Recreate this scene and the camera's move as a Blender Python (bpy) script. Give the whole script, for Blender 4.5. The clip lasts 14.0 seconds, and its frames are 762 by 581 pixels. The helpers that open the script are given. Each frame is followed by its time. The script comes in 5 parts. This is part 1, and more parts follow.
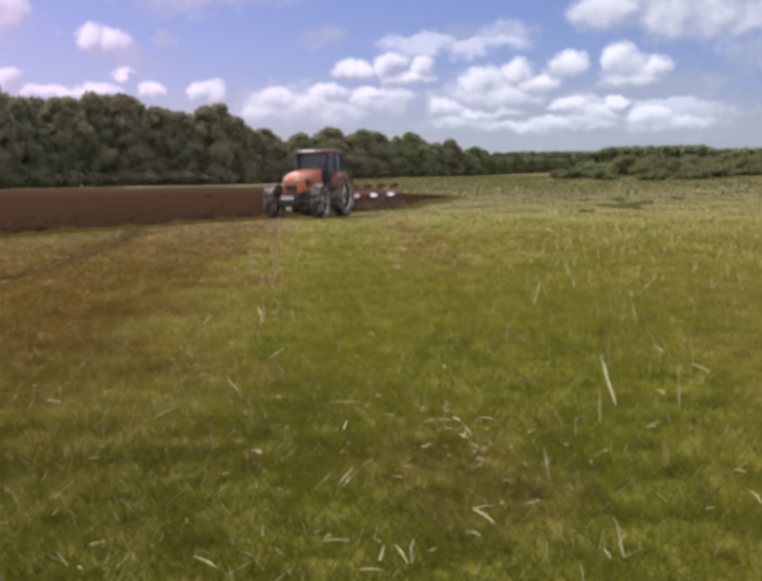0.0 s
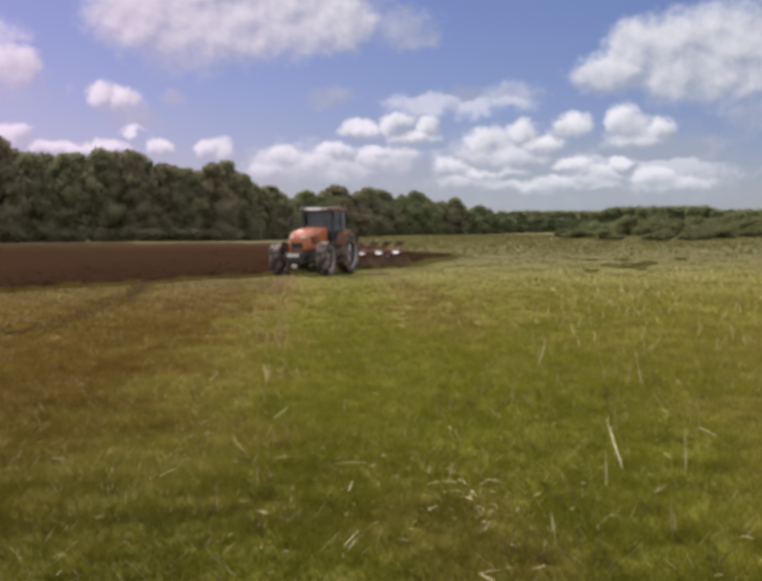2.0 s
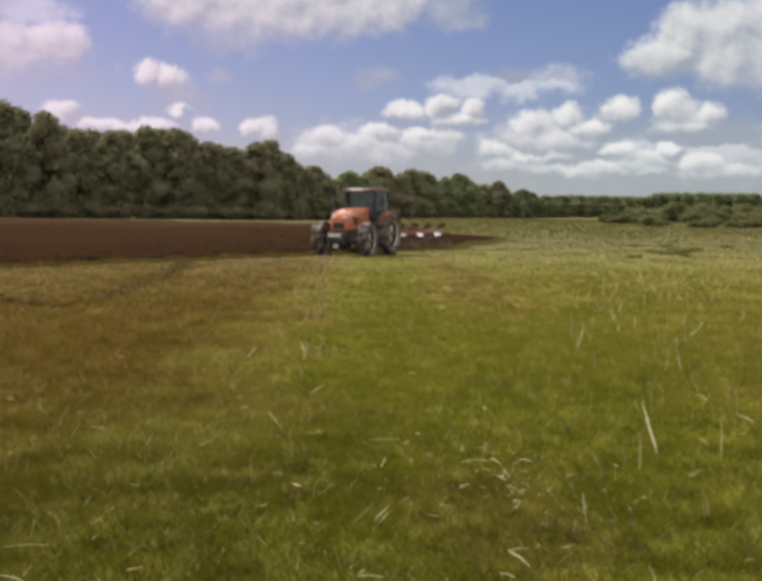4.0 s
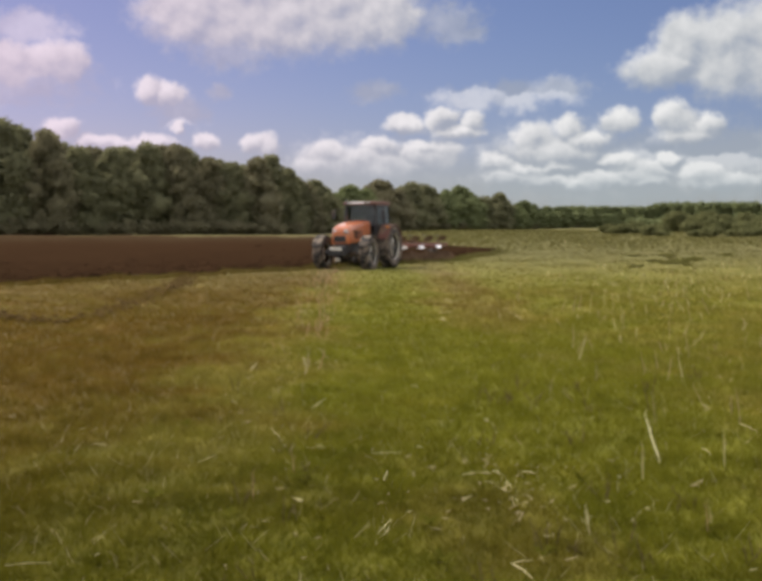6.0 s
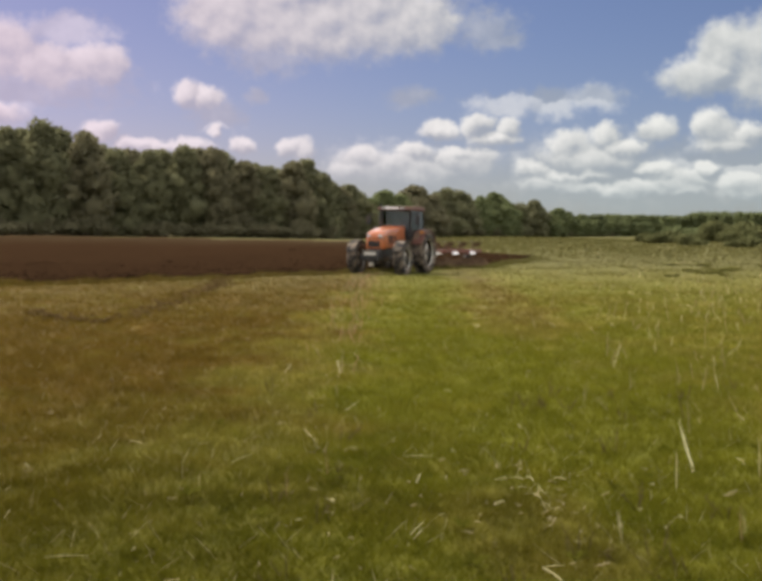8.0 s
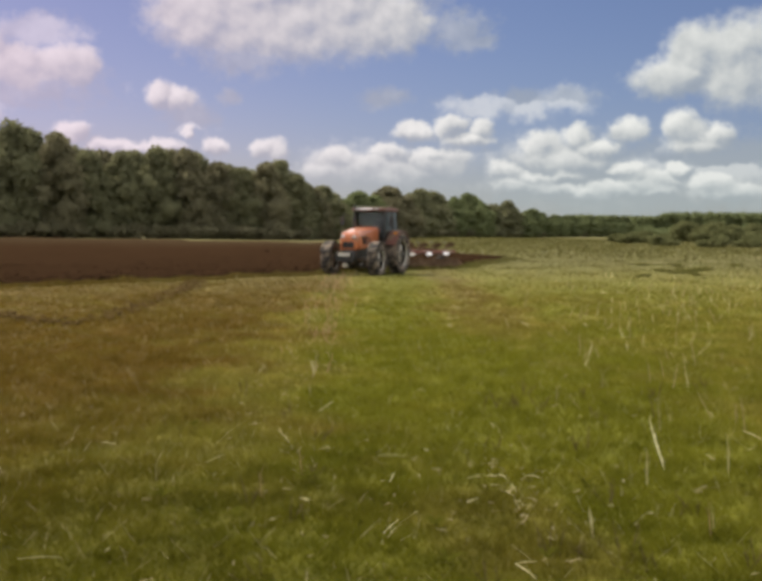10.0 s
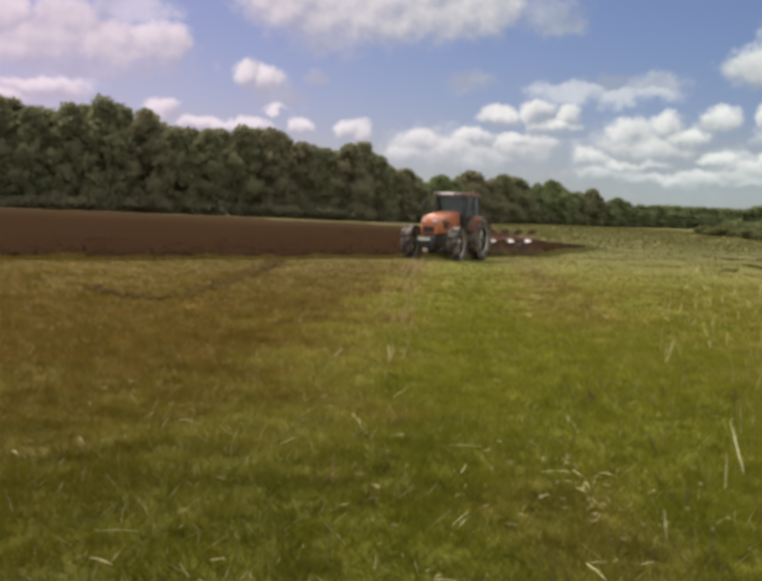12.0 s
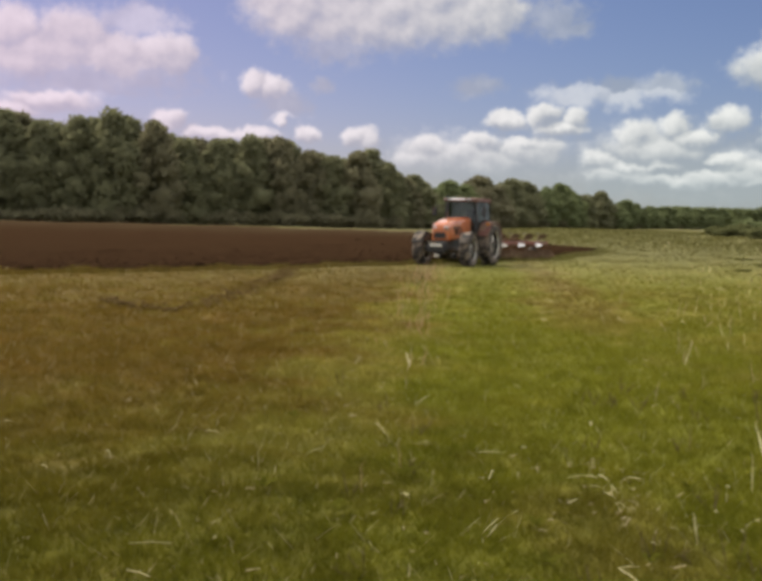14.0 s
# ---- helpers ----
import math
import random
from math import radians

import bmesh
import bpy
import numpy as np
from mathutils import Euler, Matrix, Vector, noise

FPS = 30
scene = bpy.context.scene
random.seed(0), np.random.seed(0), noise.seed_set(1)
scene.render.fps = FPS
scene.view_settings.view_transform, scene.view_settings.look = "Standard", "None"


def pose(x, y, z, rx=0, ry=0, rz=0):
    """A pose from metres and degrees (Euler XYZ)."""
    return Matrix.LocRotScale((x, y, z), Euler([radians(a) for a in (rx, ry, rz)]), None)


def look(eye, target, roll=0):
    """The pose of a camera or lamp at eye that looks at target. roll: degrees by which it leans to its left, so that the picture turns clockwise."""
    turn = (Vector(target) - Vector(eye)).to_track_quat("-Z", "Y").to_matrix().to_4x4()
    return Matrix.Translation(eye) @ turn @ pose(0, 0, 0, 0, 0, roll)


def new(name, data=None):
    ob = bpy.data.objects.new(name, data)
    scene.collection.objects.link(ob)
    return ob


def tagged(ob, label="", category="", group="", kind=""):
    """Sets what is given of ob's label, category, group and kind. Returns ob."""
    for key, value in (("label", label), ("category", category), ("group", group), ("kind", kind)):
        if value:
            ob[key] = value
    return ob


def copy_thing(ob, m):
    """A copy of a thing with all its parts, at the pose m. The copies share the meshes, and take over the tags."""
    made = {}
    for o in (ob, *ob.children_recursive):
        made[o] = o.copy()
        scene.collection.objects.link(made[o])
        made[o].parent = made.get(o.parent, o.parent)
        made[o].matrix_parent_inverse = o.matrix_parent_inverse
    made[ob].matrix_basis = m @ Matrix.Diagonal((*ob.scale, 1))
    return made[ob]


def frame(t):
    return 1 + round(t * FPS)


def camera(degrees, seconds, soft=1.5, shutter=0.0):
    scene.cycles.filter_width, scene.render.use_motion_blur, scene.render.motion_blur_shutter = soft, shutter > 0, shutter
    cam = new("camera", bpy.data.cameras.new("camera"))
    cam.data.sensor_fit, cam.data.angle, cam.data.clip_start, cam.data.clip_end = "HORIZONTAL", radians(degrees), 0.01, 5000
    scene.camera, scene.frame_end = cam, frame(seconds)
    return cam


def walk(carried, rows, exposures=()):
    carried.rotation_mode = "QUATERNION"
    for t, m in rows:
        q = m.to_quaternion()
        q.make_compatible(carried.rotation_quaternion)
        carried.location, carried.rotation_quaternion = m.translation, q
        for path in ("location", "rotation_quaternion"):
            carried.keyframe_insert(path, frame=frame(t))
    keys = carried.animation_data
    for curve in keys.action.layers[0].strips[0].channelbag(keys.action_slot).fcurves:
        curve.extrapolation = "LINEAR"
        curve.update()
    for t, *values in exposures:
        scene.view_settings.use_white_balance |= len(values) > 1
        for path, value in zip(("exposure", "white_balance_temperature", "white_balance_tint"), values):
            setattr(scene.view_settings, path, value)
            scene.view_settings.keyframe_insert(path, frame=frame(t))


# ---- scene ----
# ---- camera ----
cam = camera(41.46, 14.0, soft=4.3)
PATH = [
    (0.0, pose(-0.003, 0.086, 1.732, 83.276, 0.920, -2.569)),
    (0.3, pose(0.004, 0.091, 1.747, 82.566, 0.223, -2.518)),
    (0.5, pose(0.009, 0.094, 1.757, 82.324, 0.319, -2.249)),
    (0.7, pose(0.009, 0.090, 1.761, 82.747, 1.221, -2.098)),
    (1.0, pose(0.009, 0.084, 1.766, 82.701, 0.695, -2.221)),
    (1.2, pose(0.017, 0.077, 1.767, 83.984, 1.231, -2.886)),
    (1.5, pose(0.028, 0.067, 1.768, 85.665, 1.813, -3.483)),
    (1.7, pose(0.007, 0.060, 1.765, 85.728, 1.164, -4.190)),
    (2.0, pose(-0.025, 0.050, 1.761, 86.528, 0.384, -2.293)),
    (2.2, pose(-0.014, 0.048, 1.754, 86.394, 0.200, -0.860)),
    (2.5, pose(0.002, 0.044, 1.743, 85.460, -0.110, -0.288)),
    (2.7, pose(0.002, 0.035, 1.738, 85.620, -0.214, -0.454)),
    (3.0, pose(0.001, 0.022, 1.730, 85.679, -0.474, -0.295)),
    (3.2, pose(0.001, 0.022, 1.730, 85.324, -0.675, 0.103)),
    (5.5, pose(0.024, 0.030, 1.742, 86.047, -0.432, 0.027)),
    (6.0, pose(0.020, 0.021, 1.736, 86.233, 0.090, 0.201)),
    (6.5, pose(0.044, 0.004, 1.747, 86.711, 0.010, -0.537)),
    (6.7, pose(0.026, 0.000, 1.739, 86.551, -0.393, -1.470)),
    (7.0, pose(-0.000, -0.005, 1.726, 86.865, -0.738, -1.583)),
    (7.2, pose(-0.001, -0.009, 1.726, 86.555, -0.830, -0.425)),
    (7.5, pose(-0.002, -0.016, 1.727, 86.505, -1.202, -0.000)),
    (7.7, pose(0.000, -0.020, 1.726, 86.578, -1.275, 0.901)),
    (8.0, pose(0.003, -0.025, 1.725, 86.532, -0.723, 2.133)),
    (8.2, pose(0.003, -0.025, 1.725, 86.580, -0.644, 1.370)),
    (10.3, pose(0.013, -0.062, 1.721, 86.603, -0.578, 0.660)),
    (10.5, pose(0.013, -0.062, 1.721, 85.980, -0.824, 1.852)),
    (11.0, pose(0.033, -0.059, 1.749, 86.232, -0.425, 2.623)),
    (11.2, pose(0.033, -0.060, 1.740, 86.733, -0.125, 3.166)),
    (11.5, pose(0.032, -0.062, 1.727, 86.906, -0.492, 4.009)),
    (11.7, pose(0.024, -0.053, 1.738, 86.325, -0.830, 4.380)),
    (12.0, pose(0.013, -0.039, 1.754, 85.539, -2.350, 5.274)),
    (12.2, pose(0.005, -0.035, 1.756, 85.281, -3.582, 5.200)),
    (12.5, pose(-0.007, -0.029, 1.759, 85.176, -3.066, 4.328)),
    (12.7, pose(-0.025, -0.038, 1.755, 86.105, -3.092, 5.018)),
    (13.0, pose(-0.053, -0.051, 1.749, 85.970, -0.733, 6.105)),
    (13.2, pose(-0.058, -0.057, 1.749, 85.903, -0.837, 5.781)),
    (13.5, pose(-0.066, -0.065, 1.748, 85.847, -0.631, 5.376)),
    (13.7, pose(-0.070, -0.074, 1.757, 85.671, -0.899, 5.561)),
    (14.0, pose(-0.077, -0.087, 1.771, 85.890, -1.267, 5.758)),
]
walk(cam, PATH, exposures=[(0.0, 0.78, 5850, 25), (1.0, 0.80, 6050, 23), (1.6, 0.68, 6150, 22), (2.1, 0.62, 6150, 21), (3.0, 0.62, 6450, 15), (6.0, 0.60, 6400, 15), (8.0, 0.60, 6550, 12), (14.0, 0.62, 6450, 11)])

# ---- world and sun ----
SUN_AZ, SUN_EL = -56.0, 50.0
SKY_STRENGTH = 0.0445


class Nodes:
    """A short hand for node trees."""

    def __init__(self, tree):
        self.t = tree
        tree.nodes.clear()

    def add(self, kind, *links, **props):
        n = self.t.nodes.new(kind)
        for k, v in props.items():
            if k == "values":
                for i, x in v.items():
                    n.inputs[i].default_value = x
            elif k == "operation":
                n.operation = v
            elif k == "data_type":
                n.data_type = v
            elif k == "blend_type":
                n.blend_type = v
        for i, s in links:
            self.t.links.new(s, n.inputs[i])
        return n

    def math(self, op, a, b=None, c=None, clamp=False):
        n = self.t.nodes.new("ShaderNodeMath")
        n.operation, n.use_clamp = op, clamp
        for i, v in enumerate((a, b, c)):
            if v is None:
                continue
            if isinstance(v, (int, float)):
                n.inputs[i].default_value = v
            else:
                self.t.links.new(v, n.inputs[i])
        return n.outputs[0]

    def vmath(self, op, a, b=None, c=None):
        n = self.t.nodes.new("ShaderNodeVectorMath")
        n.operation = op
        for i, v in enumerate((a, b, c)):
            if v is None:
                continue
            if isinstance(v, tuple):
                n.inputs[i].default_value = v
            else:
                self.t.links.new(v, n.inputs[i])
        return n.outputs["Value"] if op == "LENGTH" else n.outputs["Vector"]

    def ramp(self, v, lo, hi, a=0.0, b=1.0, smooth=True):
        n = self.t.nodes.new("ShaderNodeMapRange")
        n.interpolation_type = "SMOOTHSTEP" if smooth else "LINEAR"
        self.t.links.new(v, n.inputs["Value"])
        for key, x in (("From Min", lo), ("From Max", hi), ("To Min", a), ("To Max", b)):
            n.inputs[key].default_value = x
        return n.outputs["Result"]

    def noise(self, vec, scale, detail=4.0, rough=0.55, dims="3D"):
        n = self.t.nodes.new("ShaderNodeTexNoise")
        n.noise_dimensions = dims
        if vec is not None:
            self.t.links.new(vec, n.inputs["Vector"])
        n.inputs["Scale"].default_value = scale
        n.inputs["Detail"].default_value = detail
        n.inputs["Roughness"].default_value = rough
        return n

    def mix(self, f, a, b, blend="MIX"):
        n = self.t.nodes.new("ShaderNodeMix")
        n.data_type, n.blend_type = "RGBA", blend
        for i, v in ((0, f), (6, a), (7, b)):
            if isinstance(v, (int, float)):
                n.inputs[i].default_value = v
            elif isinstance(v, tuple):
                n.inputs[i].default_value = (*v, 1.0)
            else:
                self.t.links.new(v, n.inputs[i])
        return n.outputs[2]


class Clouds:
    """Puffs as ellipses in degrees of azimuth and elevation; the field is 1 on their rims."""

    def __init__(self, name):
        self.tree = bpy.data.node_groups.new(name, "ShaderNodeTree")
        self.tree.interface.new_socket("at", in_out="INPUT", socket_type="NodeSocketVector")
        self.tree.interface.new_socket("field", in_out="OUTPUT", socket_type="NodeSocketFloat")
        self.n = Nodes(self.tree)
        self.at = self.n.add("NodeGroupInput").outputs[0]
        self.field = None

    def puff(self, a, e, w, h):
        v = self.n.vmath("MULTIPLY_ADD", self.at, (1 / w, 1 / h, 0.0), (-a / w, -e / h, 0.0))
        q = self.n.vmath("LENGTH", v)
        self.field = q if self.field is None else self.n.math("SMOOTH_MIN", self.field, q, 0.22)

    def done(self):
        out = self.n.add("NodeGroupOutput")
        self.tree.links.new(self.field, out.inputs[0])
        return self.tree


bold, faint = Clouds("cumulus"), Clouds("wisps")
# azimuth, elevation, half width and half height of each puff, in degrees
bold.puff(-10.07, 11.59, 3.96, 2.32)
bold.puff(-6.06, 11.40, 4.56, 2.49)
bold.puff(-1.99, 11.79, 3.96, 2.32)
bold.puff(-5.28, 13.47, 8.52, 2.32)
bold.puff(0.47, 11.33, 1.83, 1.66)
faint.puff(3.47, 11.12, 2.13, 1.16)
faint.puff(4.57, 10.61, 1.22, 0.60)
faint.puff(-8.45, 9.49, 2.74, 1.16)
bold.puff(16.50, 9.60, 1.83, 1.83)
bold.puff(15.60, 8.45, 2.74, 1.33)
bold.puff(18.42, 9.00, 2.74, 2.49)
bold.puff(21.07, 9.15, 3.65, 2.82)
bold.puff(-13.10, 7.31, 0.91, 0.86)
bold.puff(-12.00, 7.08, 1.22, 0.80)
faint.puff(-11.47, 6.34, 1.52, 1.00)
bold.puff(-11.43, 5.37, 0.43, 0.40)
bold.puff(-22.73, 9.02, 2.28, 1.83)
bold.puff(-24.95, 8.24, 2.43, 1.66)
bold.puff(-20.46, 8.41, 2.13, 1.49)
bold.puff(-17.62, 8.70, 1.52, 1.39)
faint.puff(-21.98, 7.43, 6.08, 1.33)
bold.puff(-25.91, 9.40, 1.83, 1.33)
bold.puff(-29.20, 8.15, 2.74, 1.99)
bold.puff(-23.97, 5.91, 2.74, 0.66)
bold.puff(-25.93, 5.29, 1.83, 0.66)
faint.puff(-19.19, 10.39, 2.43, 0.83)
faint.puff(-9.22, 7.36, 0.67, 0.40)
faint.puff(-0.54, 7.37, 1.52, 0.60)
faint.puff(5.21, 7.06, 2.74, 0.73)
faint.puff(7.37, 7.08, 1.83, 0.93)
faint.puff(9.64, 7.35, 1.83, 0.80)
bold.puff(3.28, 5.89, 0.91, 0.80)
bold.puff(4.83, 5.85, 0.85, 0.80)
bold.puff(1.28, 5.64, 1.37, 0.53)
bold.puff(4.17, 5.17, 1.67, 0.53)
bold.puff(-3.22, 4.13, 1.52, 0.73)
bold.puff(-0.34, 4.36, 1.22, 0.66)
bold.puff(-1.83, 3.56, 3.35, 0.93)
bold.puff(-3.75, 3.38, 1.52, 0.83)
bold.puff(1.73, 4.05, 1.52, 0.73)
faint.puff(0.38, 2.79, 3.35, 0.83)
bold.puff(2.27, 4.41, 1.22, 0.46)
bold.puff(10.24, 5.31, 0.97, 0.86)
bold.puff(8.25, 4.87, 1.52, 0.80)
bold.puff(12.99, 5.58, 1.10, 0.80)
bold.puff(11.19, 4.70, 1.83, 0.66)
faint.puff(9.87, 4.29, 3.35, 0.66)
bold.puff(15.95, 5.67, 1.10, 1.06)
bold.puff(17.35, 5.30, 1.40, 0.80)
faint.puff(16.36, 4.84, 2.43, 0.83)
bold.puff(6.39, 3.44, 1.22, 0.60)
bold.puff(7.76, 3.14, 1.52, 0.53)
bold.puff(9.64, 3.22, 1.22, 0.53)
bold.puff(8.59, 2.39, 1.83, 0.53)
faint.puff(8.06, 2.11, 3.65, 0.80)
bold.puff(12.80, 3.51, 1.52, 0.46)
bold.puff(12.31, 2.50, 1.83, 0.60)
bold.puff(14.66, 2.42, 1.52, 0.46)
bold.puff(15.65, 3.53, 0.73, 0.46)
bold.puff(17.70, 2.71, 1.67, 0.66)
faint.puff(18.97, 1.99, 3.04, 0.73)
faint.puff(12.60, 1.78, 4.56, 0.66)
faint.puff(19.61, 4.31, 1.52, 1.00)
bold.puff(-7.31, 4.56, 0.85, 0.66)
bold.puff(-6.63, 4.39, 0.73, 0.73)
bold.puff(-10.05, 4.68, 0.79, 0.53)
bold.puff(-13.16, 4.51, 1.83, 0.46)
bold.puff(-15.48, 4.46, 1.83, 0.46)
bold.puff(-17.62, 5.19, 1.10, 0.66)
bold.puff(-18.49, 8.77, 1.52, 1.13)
bold.puff(-17.25, 8.73, 1.37, 1.19)
faint.puff(-19.22, 8.09, 3.35, 1.33)
faint.puff(-19.71, 10.28, 2.43, 0.83)
faint.puff(9.89, 3.62, 5.78, 1.83)
faint.puff(16.91, 3.54, 5.17, 1.99)
faint.puff(-1.00, 3.31, 5.17, 1.66)
faint.puff(12.59, 2.18, 7.91, 1.33)
bold.puff(9.34, 4.15, 3.35, 0.93)
bold.puff(7.50, 2.65, 2.28, 0.73)
bold.puff(10.73, 2.37, 2.74, 0.60)
bold.puff(14.13, 2.94, 2.43, 0.73)
bold.puff(18.46, 2.30, 2.43, 0.73)
bold.puff(-0.73, 3.37, 3.65, 1.06)
bold.puff(2.83, 3.93, 1.83, 1.00)
bold.puff(16.61, 4.84, 1.83, 0.73)
bold.puff(26.79, 7.74, 2.74, 1.99)
bold.puff(25.87, 2.37, 1.83, 0.80)
faint.puff(22.52, 5.86, 1.52, 1.00)


world = bpy.data.worlds.new("sky")
scene.world = world
world.use_nodes = True
w = Nodes(world.node_tree)
way = w.add("ShaderNodeTexCoord").outputs["Generated"]
xyz = w.add("ShaderNodeSeparateXYZ", (0, way)).outputs
azimuth = w.math("MULTIPLY", w.math("ARCTAN2", xyz[0], xyz[1]), 180 / math.pi)
elevation = w.math("MULTIPLY", w.math("ARCSINE", xyz[2]), 180 / math.pi)
at = w.add("ShaderNodeCombineXYZ", (0, azimuth), (1, elevation)).outputs[0]
big = w.vmath("SUBTRACT", w.noise(at, 0.55, 3.0, 0.5).outputs["Color"], (0.5, 0.5, 0.5))
small = w.vmath("SUBTRACT", w.noise(at, 1.7, 4.0, 0.6).outputs["Color"], (0.5, 0.5, 0.5))
ripple = w.vmath("MULTIPLY_ADD", big, (1.5, 1.1, 0.0), w.vmath("MULTIPLY_ADD", small, (0.75, 0.55, 0.0), at))
bold_tree, faint_tree = bold.done(), faint.done()


def field(tree, vec):
    g = w.t.nodes.new("ShaderNodeGroup")
    g.node_tree = tree
    w.t.links.new(vec, g.inputs[0])
    return g.outputs[0]


q_here = field(bold_tree, ripple)
q_sunward = field(bold_tree, w.vmath("ADD", ripple, (-0.20, 0.32, 0.0)))
fray = w.noise(at, 1.6, 4.0, 0.6).outputs["Fac"]
q_edge = w.math("MULTIPLY_ADD", w.math("SUBTRACT", fray, 0.5), 0.5, q_here)
mask = w.ramp(q_edge, 1.20, 0.60)
lit = w.ramp(w.math("SUBTRACT", w.math("POWER", q_sunward, 2.0), w.math("POWER", q_here, 2.0)), -0.62, 0.85)
billow = w.noise(at, 0.62, 3.0, 0.5).outputs["Fac"]
billow_sunward = w.noise(w.vmath("ADD", at, (-0.3, 0.5, 0.0)), 0.62, 3.0, 0.5).outputs["Fac"]
relief = w.math("MULTIPLY", w.math("SUBTRACT", billow, billow_sunward), 1.0)
lit = w.math("ADD", lit, relief, clamp=True)
mask = w.math("MULTIPLY", mask, w.ramp(lit, 0.0, 0.5, 0.72, 1.0))
thin = w.math("MULTIPLY", w.ramp(w.math("MULTIPLY_ADD", w.math("SUBTRACT", fray, 0.5), 1.3, field(faint_tree, ripple)), 1.35, 0.35), 0.55)
# unseen clouds beyond the view, made brighter, added to fill the shade with light
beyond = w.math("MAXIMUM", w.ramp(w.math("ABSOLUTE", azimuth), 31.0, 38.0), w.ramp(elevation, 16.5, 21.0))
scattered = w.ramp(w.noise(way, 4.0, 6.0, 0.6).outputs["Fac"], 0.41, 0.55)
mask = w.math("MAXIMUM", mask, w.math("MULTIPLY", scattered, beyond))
mask = w.math("MAXIMUM", mask, thin)

sky = w.t.nodes.new("ShaderNodeTexSky")
sky.sky_type, sky.sun_disc = "NISHITA", False
sky.sun_elevation, sky.sun_rotation = radians(SUN_EL), radians(SUN_AZ)
sky.air_density, sky.dust_density, sky.ozone_density = 1.0, 0.6, 2.0
blue = w.vmath("MULTIPLY", sky.outputs[0], (SKY_STRENGTH,) * 3)
# lens glare painted as lilac towards the sun; air pale towards the horizon
lilac = w.ramp(azimuth, 14.0, -30.0)
blue = w.mix(lilac, w.mix(1.0, blue, (0.98, 0.95, 1.16), "MULTIPLY"), w.mix(1.0, blue, (1.28, 0.95, 1.15), "MULTIPLY"))
cloud_light = w.mix(lilac, (0.55, 0.56, 0.535), (0.56, 0.47, 0.53))
cloud_shade = w.mix(lilac, (0.240, 0.268, 0.285), (0.345, 0.290, 0.355))
cloud = w.mix(lit, cloud_shade, cloud_light)
# the unseen ones glow far stronger than the drawn clouds
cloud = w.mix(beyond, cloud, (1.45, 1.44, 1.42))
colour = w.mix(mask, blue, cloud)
haze = w.ramp(elevation, 5.0, 0.3, 0.0, 0.45)
colour = w.mix(haze, colour, (0.262, 0.325, 0.325))
background = w.add("ShaderNodeBackground", (0, colour))
w.t.links.new(background.outputs[0], w.add("ShaderNodeOutputWorld").inputs[0])

sun = new("sun", bpy.data.lights.new("sun", "SUN"))
sun.data.energy, sun.data.angle, sun.data.color = 3.35, radians(0.6), (1.0, 0.93, 0.82)
sun_way = Vector((math.sin(radians(SUN_AZ)) * math.cos(radians(SUN_EL)), math.cos(radians(SUN_AZ)) * math.cos(radians(SUN_EL)), math.sin(radians(SUN_EL))))
sun.matrix_world = look(sun_way * 50, (0, 0, 0))


# ---- materials ----
def material(name, base, rough=0.6, metal=0.0, vary=0.25, scale=6.0, bump=0.0, dirt=None, dirt_amount=0.0, coat=0.0):
    """A painted, metal or rubber surface with mottling at two scales, and dirt."""
    m = bpy.data.materials.new(name)
    m.use_nodes = True
    n = Nodes(m.node_tree)
    where = n.add("ShaderNodeTexCoord").outputs["Object"]
    coarse = n.noise(where, scale, 5.0, 0.6).outputs["Fac"]
    fine = n.noise(where, scale * 9, 3.0, 0.6).outputs["Fac"]
    dark = tuple(c * (1 - vary) for c in base)
    light = tuple(min(1.0, c * (1 + vary)) for c in base)
    c = n.mix(n.math("MULTIPLY_ADD", fine, 0.4, n.math("MULTIPLY", coarse, 0.6)), dark, light)
    r = n.ramp(fine, 0.2, 0.8, rough * 0.85, min(1.0, rough * 1.15))
    if dirt:
        d = n.math("MULTIPLY", n.ramp(coarse, 0.62 - 0.3 * dirt_amount, 0.78 - 0.3 * dirt_amount), min(1.0, 0.5 + dirt_amount))
        c = n.mix(d, c, dirt)
        r = n.math("MAXIMUM", r, n.math("MULTIPLY", d, 0.85))
    p = n.add("ShaderNodeBsdfPrincipled", ("Base Color", c), ("Roughness", r), values={"Metallic": metal, "Coat Weight": coat, "Specular IOR Level": 0.15 if rough > 0.75 else 0.5})
    if bump:
        b = n.add("ShaderNodeBump", ("Height", fine), values={"Strength": bump, "Distance": 0.02})
        m.node_tree.links.new(b.outputs[0], p.inputs["Normal"])
    m.node_tree.links.new(p.outputs[0], n.add("ShaderNodeOutputMaterial").inputs[0])
    return m


